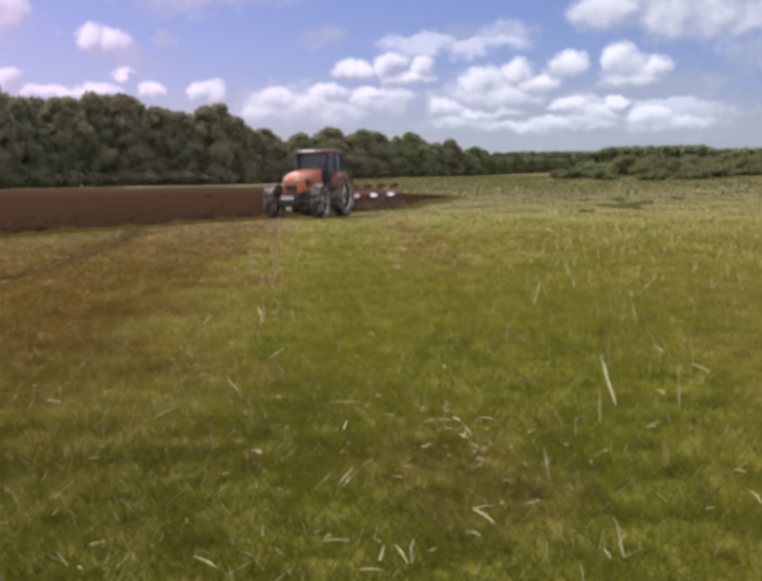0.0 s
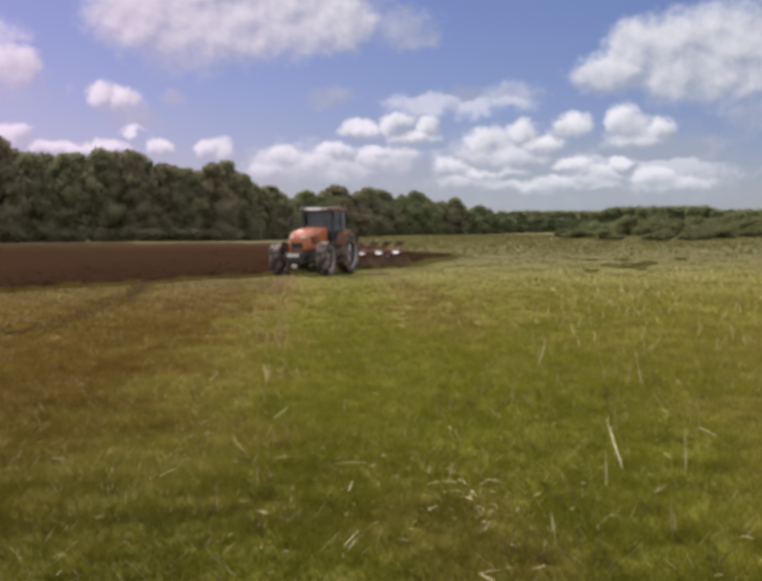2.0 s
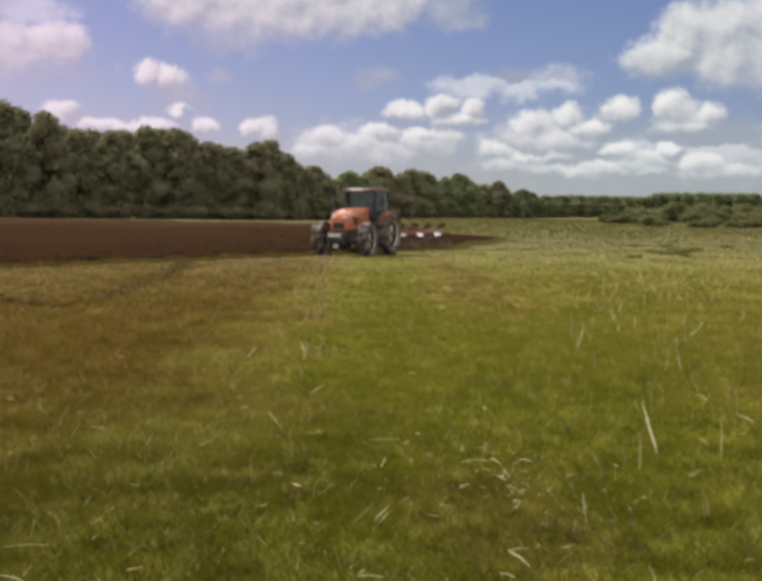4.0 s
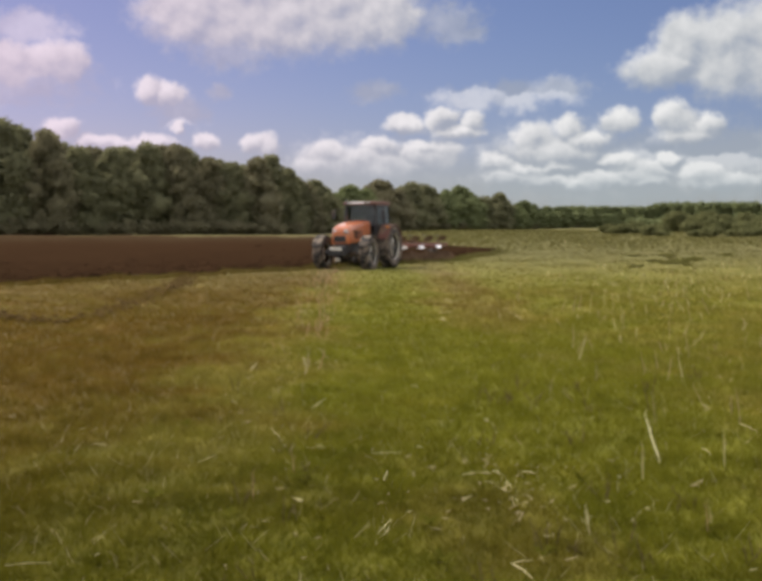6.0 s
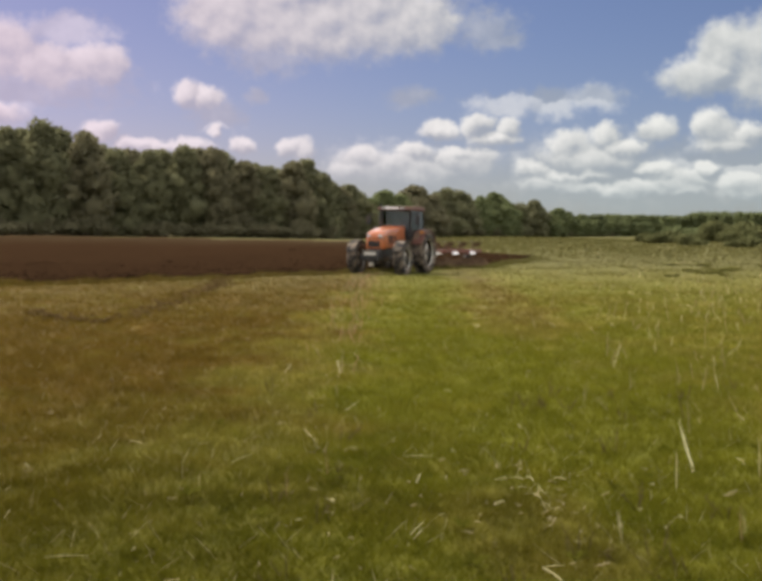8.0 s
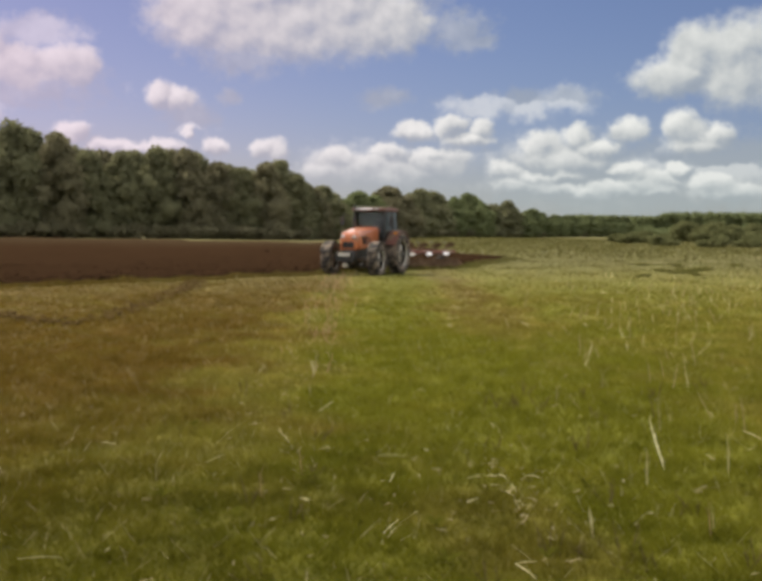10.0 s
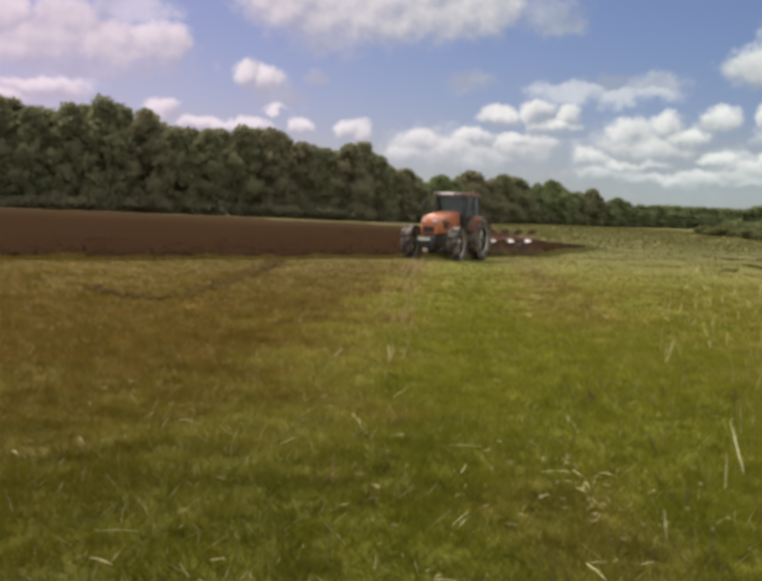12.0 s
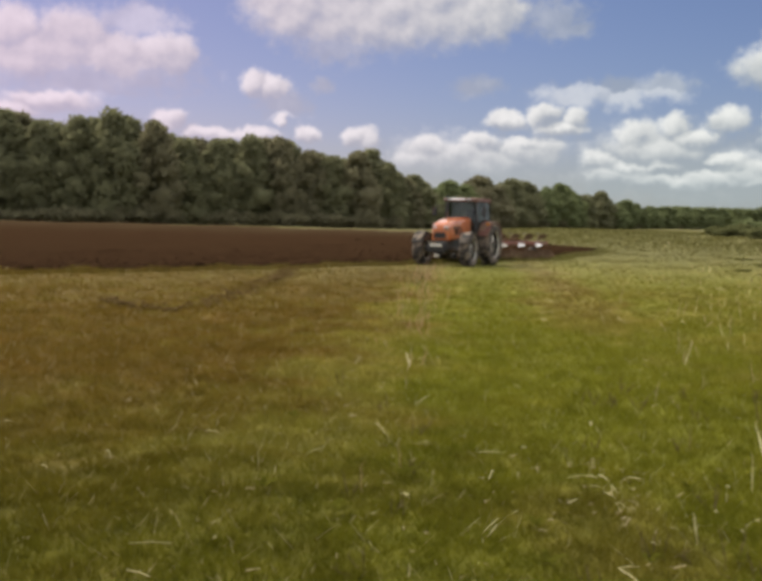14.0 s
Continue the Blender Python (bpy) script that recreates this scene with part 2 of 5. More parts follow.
def zones(n):
    """How dry the sward is, from where it grows: a trampled, withered strip, a green track, a ruddy band."""
    pos = n.add("ShaderNodeNewGeometry").outputs["Position"]
    p = n.add("ShaderNodeSeparateXYZ", (0, pos)).outputs
    stir = n.math("SUBTRACT", n.noise(pos, 0.35, 4.0, 0.6).outputs["Fac"], 0.5)
    x = n.math("MULTIPLY_ADD", stir, 4.5, p[0])
    y = n.math("MULTIPLY_ADD", stir, 11.0, p[1])
    # withered brown, reaching near so that it also paints the lens corner dimming
    withered = n.math("MULTIPLY", n.ramp(x, 0.6, -3.2, 0.0, 0.97), n.math("MULTIPLY", n.ramp(y, 0.5, 6.0), n.ramp(y, 62.0, 48.0)))
    ruddy_in = n.math("MULTIPLY", n.ramp(x, 0.7, 1.6), n.ramp(x, 3.6, 2.2))
    ruddy = n.math("MULTIPLY", n.math("MULTIPLY", ruddy_in, n.ramp(y, 13.0, 20.0)), 0.75)
    far = n.math("MULTIPLY", n.ramp(y, 16.0, 45.0), 0.10)
    dry = n.math("MAXIMUM", n.math("MAXIMUM", withered, ruddy), far)
    rough = n.math("MULTIPLY", n.ramp(x, 1.5, 4.0), 0.25)
    worn = n.vmath("LENGTH", n.vmath("MULTIPLY_ADD", pos, (1.5, 0.8, 0.0), (-0.95, -4.4, 0.0)))
    worn = n.math("MULTIPLY", n.ramp(n.math("MULTIPLY_ADD", stir, 2.5, worn), 1.2, 0.3), 0.6)
    dry = n.math("MAXIMUM", n.math("MAXIMUM", dry, rough), worn)
    strip = n.math("MULTIPLY", n.math("MULTIPLY", n.ramp(p[0], -1.6, -0.7), n.ramp(p[0], 2.0, 0.9)), n.ramp(p[1], 8.0, 14.0))
    dry = n.math("SUBTRACT", dry, n.math("MULTIPLY", strip, 0.08))
    verge = n.math("MULTIPLY", n.math("MULTIPLY", n.ramp(p[0], 12.0, 2.0), n.ramp(p[1], 88.0, 100.0)), 0.95)
    dry = n.math("MAXIMUM", dry, verge)
    patch = n.noise(pos, 1.1, 5.0, 0.7).outputs["Fac"]
    wide = n.noise(pos, 0.22, 3.0, 0.6).outputs["Fac"]
    dry = n.math("ADD", dry, n.math("MULTIPLY", n.math("SUBTRACT", patch, 0.5), 1.35))
    dry = n.math("ADD", dry, n.math("MULTIPLY", n.math("SUBTRACT", wide, 0.5), 0.7), clamp=True)
    # lens corner falloff put into the near grass colour, stronger to the west
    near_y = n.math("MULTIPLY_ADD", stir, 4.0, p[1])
    corner_dim = n.math("MULTIPLY", n.ramp(near_y, 12.0, 3.0), n.ramp(x, 3.0, -1.0, 0.2, 1.0))
    # far grass greyed with distance: haze put into its colour
    far_haze = n.ramp(y, 14.0, 60.0)
    return pos, dry, corner_dim, far_haze


def where_y(n, where):
    return n.add("ShaderNodeSeparateXYZ", (0, where)).outputs[1]


def sward_colour(n, dry, corner_dim, far_haze, warm):
    where = n.add("ShaderNodeNewGeometry").outputs["Position"]
    tone = n.noise(where, 2.4, 4.0, 0.6).outputs["Fac"]
    c = n.mix(n.ramp(dry, 0.0, 0.55), (0.134, 0.134, 0.014), (0.172, 0.148, 0.028))
    c = n.mix(n.ramp(dry, 0.5, 1.0), c, warm)
    # near grass dimmed the way a lens dims its corners
    c = n.mix(n.math("MULTIPLY", corner_dim, 0.9), c, (0.067, 0.066, 0.0055))
    c = n.mix(n.math("MULTIPLY", far_haze, 0.85), c, (0.106, 0.099, 0.040))
    # leafy weeds in small dark clusters, and paler thin spots
    weedy = n.math("MULTIPLY", n.ramp(n.noise(where, 3.3, 5.0, 0.7).outputs["Fac"], 0.56, 0.70), n.ramp(where_y(n, where), 30.0, 16.0, 0.0, 0.55))
    c = n.mix(weedy, c, n.mix(1.0, c, (0.42, 0.50, 0.40), "MULTIPLY"))
    bare = n.ramp(n.noise(where, 0.8, 4.0, 0.6).outputs["Fac"], 0.52, 0.72, 0.0, 0.5)
    c = n.mix(bare, c, n.mix(1.0, c, (1.42, 1.22, 1.3), "MULTIPLY"))
    return n.mix(n.ramp(tone, 0.3, 0.7), n.mix(1.0, c, (0.80, 0.82, 0.78), "MULTIPLY"), n.mix(1.0, c, (1.16, 1.14, 1.10), "MULTIPLY"))


def grass_material(name, pale):
    m = bpy.data.materials.new(name)
    m.use_nodes = True
    n = Nodes(m.node_tree)
    pos, dry, corner_dim, far_haze = zones(n)
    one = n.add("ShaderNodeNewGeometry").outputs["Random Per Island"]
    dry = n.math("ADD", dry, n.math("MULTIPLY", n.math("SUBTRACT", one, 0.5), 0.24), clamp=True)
    c = sward_colour(n, dry, corner_dim, far_haze, (0.110, 0.072, 0.014))
    c = n.mix(n.ramp(one, 0.982, 0.998), c, pale)
    d = n.add("ShaderNodeBsdfDiffuse", (0, c))
    tr = n.add("ShaderNodeBsdfTranslucent", (0, c))
    mix = n.add("ShaderNodeMixShader", (1, d.outputs[0]), (2, tr.outputs[0]), values={0: 0.5})
    m.node_tree.links.new(mix.outputs[0], n.add("ShaderNodeOutputMaterial").inputs[0])
    return m


def ground_material():
    m = bpy.data.materials.new("sward_floor")
    m.use_nodes = True
    n = Nodes(m.node_tree)
    pos, dry, corner_dim, far_haze = zones(n)
    c = sward_colour(n, dry, corner_dim, far_haze, (0.106, 0.070, 0.016))
    fine = n.noise(pos, 14.0, 5.0, 0.7).outputs["Fac"]
    c = n.mix(n.ramp(fine, 0.35, 0.75), n.mix(1.0, c, (0.85, 0.84, 0.8), "MULTIPLY"), n.mix(1.0, c, (1.15, 1.12, 1.0), "MULTIPLY"))
    b = n.add("ShaderNodeBump", ("Height", fine), values={"Strength": 0.6, "Distance": 0.05})
    p = n.add("ShaderNodeBsdfPrincipled", ("Base Color", c), ("Normal", b.outputs[0]), values={"Roughness": 0.95, "Specular IOR Level": 0.1})
    m.node_tree.links.new(p.outputs[0], n.add("ShaderNodeOutputMaterial").inputs[0])
    return m


def soil_material(name, dark, light, scale=2.0, far_tone=None):
    m = bpy.data.materials.new(name)
    m.use_nodes = True
    n = Nodes(m.node_tree)
    pos = n.add("ShaderNodeNewGeometry").outputs["Position"]
    coarse = n.noise(pos, scale * 0.12, 4.0, 0.6).outputs["Fac"]
    fine = n.noise(pos, scale * 4, 6.0, 0.7).outputs["Fac"]
    c = n.mix(n.math("MULTIPLY_ADD", fine, 0.6, n.math("MULTIPLY", coarse, 0.4)), dark, light)
    # mixes to a paler olive earth with distance
    if far_tone:
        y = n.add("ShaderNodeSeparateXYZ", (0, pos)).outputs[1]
        far_mix = n.ramp(n.math("MULTIPLY_ADD", n.math("SUBTRACT", coarse, 0.5), 30.0, y), 75.0, 135.0)
        c = n.mix(far_mix, c, far_tone)
    b = n.add("ShaderNodeBump", ("Height", fine), values={"Strength": 0.9, "Distance": 0.06})
    p = n.add("ShaderNodeBsdfPrincipled", ("Base Color", c), ("Normal", b.outputs[0]), values={"Roughness": 1.0, "Specular IOR Level": 0.0})
    m.node_tree.links.new(p.outputs[0], n.add("ShaderNodeOutputMaterial").inputs[0])
    return m


def leaf_material(name, dark, light):
    m = bpy.data.materials.new(name)
    m.use_nodes = True
    n = Nodes(m.node_tree)
    g = n.add("ShaderNodeNewGeometry").outputs
    whole = n.add("ShaderNodeObjectInfo").outputs["Random"]
    clump = n.noise(g["Position"], 0.45, 3.0, 0.6).outputs["Fac"]
    f = n.math("ADD", n.math("MULTIPLY", g["Random Per Island"], 0.10), n.math("MULTIPLY", clump, 0.4))
    f = n.math("ADD", f, n.math("MULTIPLY", whole, 0.22), clamp=True)
    c = n.mix(f, dark, light)
    d = n.add("ShaderNodeBsdfDiffuse", (0, c))
    tr = n.add("ShaderNodeBsdfTranslucent", (0, c))
    mix = n.add("ShaderNodeMixShader", (1, d.outputs[0]), (2, tr.outputs[0]), values={0: 0.5})
    m.node_tree.links.new(mix.outputs[0], n.add("ShaderNodeOutputMaterial").inputs[0])
    return m


def glass_material():
    m = bpy.data.materials.new("cab_glass")
    m.use_nodes = True
    n = Nodes(m.node_tree)
    p = n.add("ShaderNodeBsdfPrincipled", values={"Base Color": (0.30, 0.36, 0.35, 1), "Roughness": 0.03, "Transmission Weight": 1.0, "IOR": 1.3})
    m.node_tree.links.new(p.outputs[0], n.add("ShaderNodeOutputMaterial").inputs[0])
    return m


SOIL = (0.12, 0.075, 0.042)
M_GROUND = ground_material()
M_GRASS = grass_material("grass_blades", (0.42, 0.36, 0.2))
M_PLOUGHED = soil_material("turned_earth", (0.019, 0.0105, 0.0054), (0.042, 0.0235, 0.0120), far_tone=(0.047, 0.032, 0.0170))
M_CLOD = soil_material("turf_earth", (0.070, 0.046, 0.018), (0.125, 0.085, 0.034))
M_STRAW = material("straw", (0.42, 0.365, 0.17), 0.7, vary=0.25, scale=8)
M_BLEACHED = material("bleached_straw", (0.78, 0.70, 0.38), 0.7, vary=0.15, scale=8)
M_STALK = material("withered_stalk", (0.28, 0.225, 0.115), 0.8, vary=0.35, scale=8)
M_RUDDY = material("ruddy_stalk", (0.33, 0.21, 0.11), 0.8, vary=0.35, scale=8)
M_WEED = material("dark_weed_stem", (0.085, 0.062, 0.022), 0.9, vary=0.4, scale=8)
M_BARK = material("bark", (0.10, 0.075, 0.055), 0.9, vary=0.4, scale=3, bump=0.6)
M_LEAF = leaf_material("leaves", (0.158, 0.156, 0.084), (0.208, 0.204, 0.108))
M_LEAF_BROWN = leaf_material("brownish_leaves", (0.166, 0.152, 0.088), (0.214, 0.196, 0.112))
# farther trees: haze put into the leaf colour, lighter and greener
M_LEAF_HAZED = leaf_material("hazed_leaves", (0.150, 0.172, 0.078), (0.205, 0.226, 0.102))
M_BUSH = leaf_material("bush_leaves", (0.120, 0.124, 0.052), (0.158, 0.160, 0.068))
M_LOW_WEED = leaf_material("low_weed_leaves", (0.150, 0.146, 0.042), (0.185, 0.176, 0.056))
M_ROSETTE = leaf_material("broad_weed_leaves", (0.078, 0.078, 0.010), (0.110, 0.108, 0.016))
M_ORANGE = material("orange_paint", (0.38, 0.106, 0.030), 0.30, vary=0.15, scale=3, dirt=SOIL, dirt_amount=0.3, coat=0.5)
M_RED = material("faded_red_paint", (0.15, 0.042, 0.024), 0.5, vary=0.25, scale=3, dirt=SOIL, dirt_amount=0.45)
# mudguards and roof: shade is put into this dark red
M_SHADE_RED = material("shaded_red_paint", (0.10, 0.030, 0.016), 0.65, vary=0.25, scale=3, dirt=SOIL, dirt_amount=0.5)
M_BLACK = material("black_enamel", (0.022, 0.021, 0.020), 0.75, vary=0.3, scale=4, dirt=SOIL, dirt_amount=0.35)
M_IRON = material("cast_iron", (0.06, 0.058, 0.055), 0.55, metal=0.3, vary=0.3, scale=4, dirt=SOIL, dirt_amount=0.4)
M_RUBBER = material("tyre_rubber", (0.030, 0.028, 0.026), 0.9, vary=0.3, scale=4, dirt=(0.17, 0.135, 0.10), dirt_amount=0.62)
M_RUST = material("earthy_iron", (0.075, 0.046, 0.024), 0.8, vary=0.3, scale=4, dirt=SOIL, dirt_amount=0.5)
M_RIM = material("pale_rim", (0.48, 0.45, 0.38), 0.5, vary=0.2, scale=4, dirt=SOIL, dirt_amount=0.35)
M_CREAM = material("pale_plate", (0.86, 0.84, 0.80), 0.45, vary=0.12, scale=4, dirt=SOIL, dirt_amount=0.1)
M_LAMP = material("lamp_glass", (0.35, 0.35, 0.33), 0.12, vary=0.05, scale=5)
M_AMBER = material("amber_lens", (0.65, 0.25, 0.02), 0.2, vary=0.05, scale=5)
M_SEAT = material("seat_cloth", (0.05, 0.05, 0.055), 0.9, vary=0.3, scale=8)
M_GLASS = glass_material()


# ---- mesh helpers ----
def sheet(name, verts, faces, mat, smooth=False):
    me = bpy.data.meshes.new(name)
    me.from_pydata(verts, [], faces)
    me.materials.append(mat)
    if smooth:
        me.shade_smooth()
    return new(name, me)


def fast_mesh(name, verts, faces, mat, smooth=False):
    """verts (n, 3) and faces (m, 3 or 4) as arrays."""
    me = bpy.data.meshes.new(name)
    k = faces.shape[1]
    me.vertices.add(len(verts))
    me.vertices.foreach_set("co", np.ascontiguousarray(verts, dtype=np.float32).ravel())
    me.loops.add(faces.size)
    me.loops.foreach_set("vertex_index", np.ascontiguousarray(faces, dtype=np.int32).ravel())
    me.polygons.add(len(faces))
    me.polygons.foreach_set("loop_start", np.arange(0, faces.size, k, dtype=np.int32))
    me.update(calc_edges=True)
    me.materials.append(mat)
    if smooth:
        me.shade_smooth()
    return me


def part(name, bm, mat, parent, label="", smooth=False):
    """Links a bmesh as one mesh object under a thing or a part."""
    me = bpy.data.meshes.new(name)
    bmesh.ops.recalc_face_normals(bm, faces=bm.faces)
    bm.to_mesh(me)
    bm.free()
    me.materials.append(mat)
    if smooth:
        me.shade_smooth()
    ob = new(name, me)
    ob.parent = parent
    if label:
        tagged(ob, label)
    return ob


def box(bm, c, s, bevel=0.0, turn=None):
    """A bevelled block of size s about c."""
    m = Matrix.Translation(c) @ (turn or Matrix()) @ Matrix.Diagonal((*s, 1))
    made = bmesh.ops.create_cube(bm, size=1, matrix=m)["verts"]
    if bevel:
        edges = list({e for v in made for e in v.link_edges})
        bmesh.ops.bevel(bm, geom=edges, offset=bevel, segments=2, affect="EDGES", profile=0.6)
    return bm


def loft(bm, rings, caps=True):
    """A skin over rings of equal length."""
    rows = [[bm.verts.new(p) for p in r] for r in rings]
    k = len(rows[0])
    for a, b in zip(rows, rows[1:]):
        for i in range(k):
            bm.faces.new((a[i], a[(i + 1) % k], b[(i + 1) % k], b[i]))
    if caps:
        bm.faces.new(rows[0][::-1])
        bm.faces.new(rows[-1])
    return bm


def tube(bm, pts, radii, sides=8):
    """A tapering tube along points."""
    pts = [Vector(p) for p in pts]
    rings = []
    for i, p in enumerate(pts):
        d = (pts[min(i + 1, len(pts) - 1)] - pts[max(i - 1, 0)]).normalized()
        a = d.orthogonal().normalized()
        if abs(d.z) < 0.99:
            a = d.cross(Vector((0, 0, 1))).normalized()
        b = d.cross(a)
        r = radii[i] if isinstance(radii, (list, tuple)) else radii
        rings.append([p + (a * math.cos(t) + b * math.sin(t)) * r for t in (2 * math.pi * j / sides for j in range(sides))])
    return loft(bm, rings)


def lathe(bm, profile, steps=32, axis="Y", centre=(0, 0, 0)):
    """Turns (radius, along) pairs round the axis."""
    rings = []
    for i in range(steps):
        a = 2 * math.pi * i / steps
        rings.append([bm.verts.new((centre[0] + r * math.cos(a), centre[1] + y, centre[2] + r * math.sin(a))) for r, y in profile])
    for i in range(steps):
        p, q = rings[i], rings[(i + 1) % steps]
        for j in range(len(profile) - 1):
            bm.faces.new((p[j], p[j + 1], q[j + 1], q[j]))
    return bm


def thing(name, label, category, group="", kind=""):
    return tagged(new(name), label, category, group, kind)


# ---- ground ----
def plough_edge(y):
    """x of the ploughed land's near edge."""
    return np.interp(y, [8.0, 26.3, 34.2, 38.9, 47.7, 61.5, 69.0, 134.0, 146.0], [-31.0, -13.2, -6.5, -3.05, 3.1, 7.1, 5.2, 0.5, -1.5])


def ground_height(x, y):
    r = np.hypot(x, y)
    z = 0.018 * np.sin(x * 1.3 + 0.4 * y) + 0.015 * np.sin(y * 0.9 - 0.7 * x + 1.0)
    far = np.clip((r - 45) / 60, 0, 1)
    z = z + far * (0.22 * np.sin(x * 0.045 + 0.6) * np.sin(y * 0.03 + 0.4))
    swell = np.exp(-(((x - 46) / 26) ** 2 + ((y - 150) / 50) ** 2))
    return z + 0.55 * swell


def axis(n, near, reach):
    s = np.linspace(-1, 1, n)
    k = math.asinh(reach / near)
    return near * np.sinh(k * s)


gx, gy = np.meshgrid(axis(241, 3.0, 4600.0), axis(241, 3.0, 4600.0), indexing="ij")
gv = np.stack([gx, gy, ground_height(gx, gy)], -1).reshape(-1, 3)
ids = np.arange(241 * 241).reshape(241, 241)
gf = np.stack([ids[:-1, :-1], ids[1:, :-1], ids[1:, 1:], ids[:-1, 1:]], -1).reshape(-1, 4)
tagged(new("ground", fast_mesh("ground", gv, gf, M_GROUND, True)), "grassy field, green and withered, reaching to the horizon", "ground", kind="structure")

# ploughed land: ridges along the furrows, with clods
rows_y = np.concatenate([np.arange(14, 62, 0.16), np.arange(62, 131.1, 0.5)])
across = np.concatenate([np.arange(0, 14, 0.15), np.arange(14, 100, 0.55)])
py = np.repeat(rows_y[:, None], len(across), 1)
px = plough_edge(py) - across[None, :]
rs = np.random.RandomState(4)
ridge = (across[None, :] * 0.79 / 0.42) % 1.0
pz = 0.06 + 0.13 * np.abs(np.sin(math.pi * ridge)) * (1 - 0.35 * rs.rand(*py.shape)) + rs.normal(0, 0.025, py.shape)
pz += 0.05 * np.sin(py * 0.9 + across[None, :]) * rs.rand(*py.shape)
pz[:, :2] = np.array([-0.06, 0.0])[None, :]
pz[-1, :] = -0.05
px = px + rs.normal(0, 0.03, py.shape)
py = py + rs.normal(0, 0.03, py.shape)
pz = pz + ground_height(px, py)
ids = np.arange(py.size).reshape(py.shape)
pf = np.stack([ids[:-1, :-1], ids[:-1, 1:], ids[1:, 1:], ids[1:, :-1]], -1).reshape(-1, 4)
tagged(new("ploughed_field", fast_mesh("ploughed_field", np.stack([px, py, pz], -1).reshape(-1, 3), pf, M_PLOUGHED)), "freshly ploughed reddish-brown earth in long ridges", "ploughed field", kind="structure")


# ---- grass ----
def blades(name, label, tufts, each, r0, r1, a0, a1, height, width, spread, seed, fade0, fade1):
    rs = np.random.RandomState(seed)
    r = np.sqrt(rs.rand(tufts) * (r1 * r1 - r0 * r0) + r0 * r0)
    a = np.radians(a0 + (a1 - a0) * rs.rand(tufts))
    x, y = np.repeat(r * np.sin(a), each), np.repeat(r * np.cos(a), each)
    size = np.repeat(0.65 + 0.7 * rs.rand(tufts), each)
    n = len(x)
    x = x + rs.normal(0, spread, n)
    y = y + rs.normal(0, spread, n)
    q = np.hypot(x, y)
    fade = np.clip((q - r0) / fade0, 0, 1) * np.clip((r1 - q) / fade1, 0, 1)
    keep = (x > plough_edge(y) + 0.12 * rs.rand(n)) & (rs.rand(n) < fade)
    x, y, size = x[keep], y[keep], size[keep]
    n = len(x)
    h = height * size * (0.5 + rs.rand(n))
    t = rs.rand(n) * 2 * math.pi
    lean = h * (0.3 + 1.3 * rs.rand(n))
    u = rs.rand(n) * 2 * math.pi
    z = ground_height(x, y) - 0.01
    wx, wy = np.cos(t) * width * 0.5, np.sin(t) * width * 0.5
    v = np.empty((n, 3, 3))
    v[:, 0] = np.stack([x - wx, y - wy, z], -1)
    v[:, 1] = np.stack([x + wx, y + wy, z], -1)
    v[:, 2] = np.stack([x + lean * np.cos(u), y + lean * np.sin(u), z + h], -1)
    me = fast_mesh(name, v.reshape(-1, 3), np.arange(3 * n).reshape(n, 3), M_GRASS)
    return tagged(new(name, me), label, "grass", kind="stuff")


blades("meadow_grass", "short green grass with withered blades among it", 52000, 14, 2.2, 21.0, -36, 32, 0.073, 0.0085, 0.06, 11, 0.3, 15.0)
blades("meadow_grass", "short green and brown grass of the field", 30000, 12, 7.0, 36.0, -36, 32, 0.062, 0.016, 0.10, 12, 13.0, 14.0)
blades("meadow_grass", "rough grass out on the field", 26000, 9, 20.0, 90.0, -36, 34, 0.045, 0.045, 0.25, 13, 16.0, 30.0)
blades("meadow_grass", "rough grass far out on the field", 16000, 9, 60.0, 270.0, -34, 36, 0.17, 0.18, 0.8, 14, 30.0, 20.0)
blades("meadow_grass", "short green grass round about", 60000, 9, 0.1, 13.0, 30, 326, 0.068, 0.0115, 0.07, 15, 0.2, 7.0)
blades("meadow_grass", "short green grass close by", 1200, 12, 0.05, 2.5, -36, 32, 0.060, 0.0085, 0.06, 16, 0.05, 0.3)
blades("meadow_grass", "short green grass of the trampled field edge", 13000, 10, 0.3, 9.0, 32, 324, 0.070, 0.010, 0.07, 14, 0.3, 4.0)

# rank tufts and turned clods along the edge of the ploughing
rs = np.random.RandomState(17)
n = 30000
y = rs.uniform(18, 62, n)
x = plough_edge(y) - 0.06 + np.abs(rs.normal(0, 0.30, n))
clump = 0.5 + 0.5 * np.sin(y * 5.1) * np.sin(y * 1.7 + 1.0)
h = (0.09 + 0.20 * rs.rand(n) * clump)
t, u = rs.rand(n) * 6.28, rs.rand(n) * 6.28
lean = h * rs.rand(n)
z = ground_height(x, y) - 0.01
bx, by = np.cos(t) * 0.014, np.sin(t) * 0.014
v = np.stack([np.stack([x - bx, y - by, z], -1), np.stack([x + bx, y + by, z], -1), np.stack([x + lean * np.cos(u), y + lean * np.sin(u), z + h], -1)], 1)
edge = fast_mesh("rank_grass", v.reshape(-1, 3), np.arange(3 * n).reshape(n, 3), M_GRASS)
tagged(new("rank_grass", edge), "rank withered grass along the edge of the ploughing", "grass", kind="stuff")


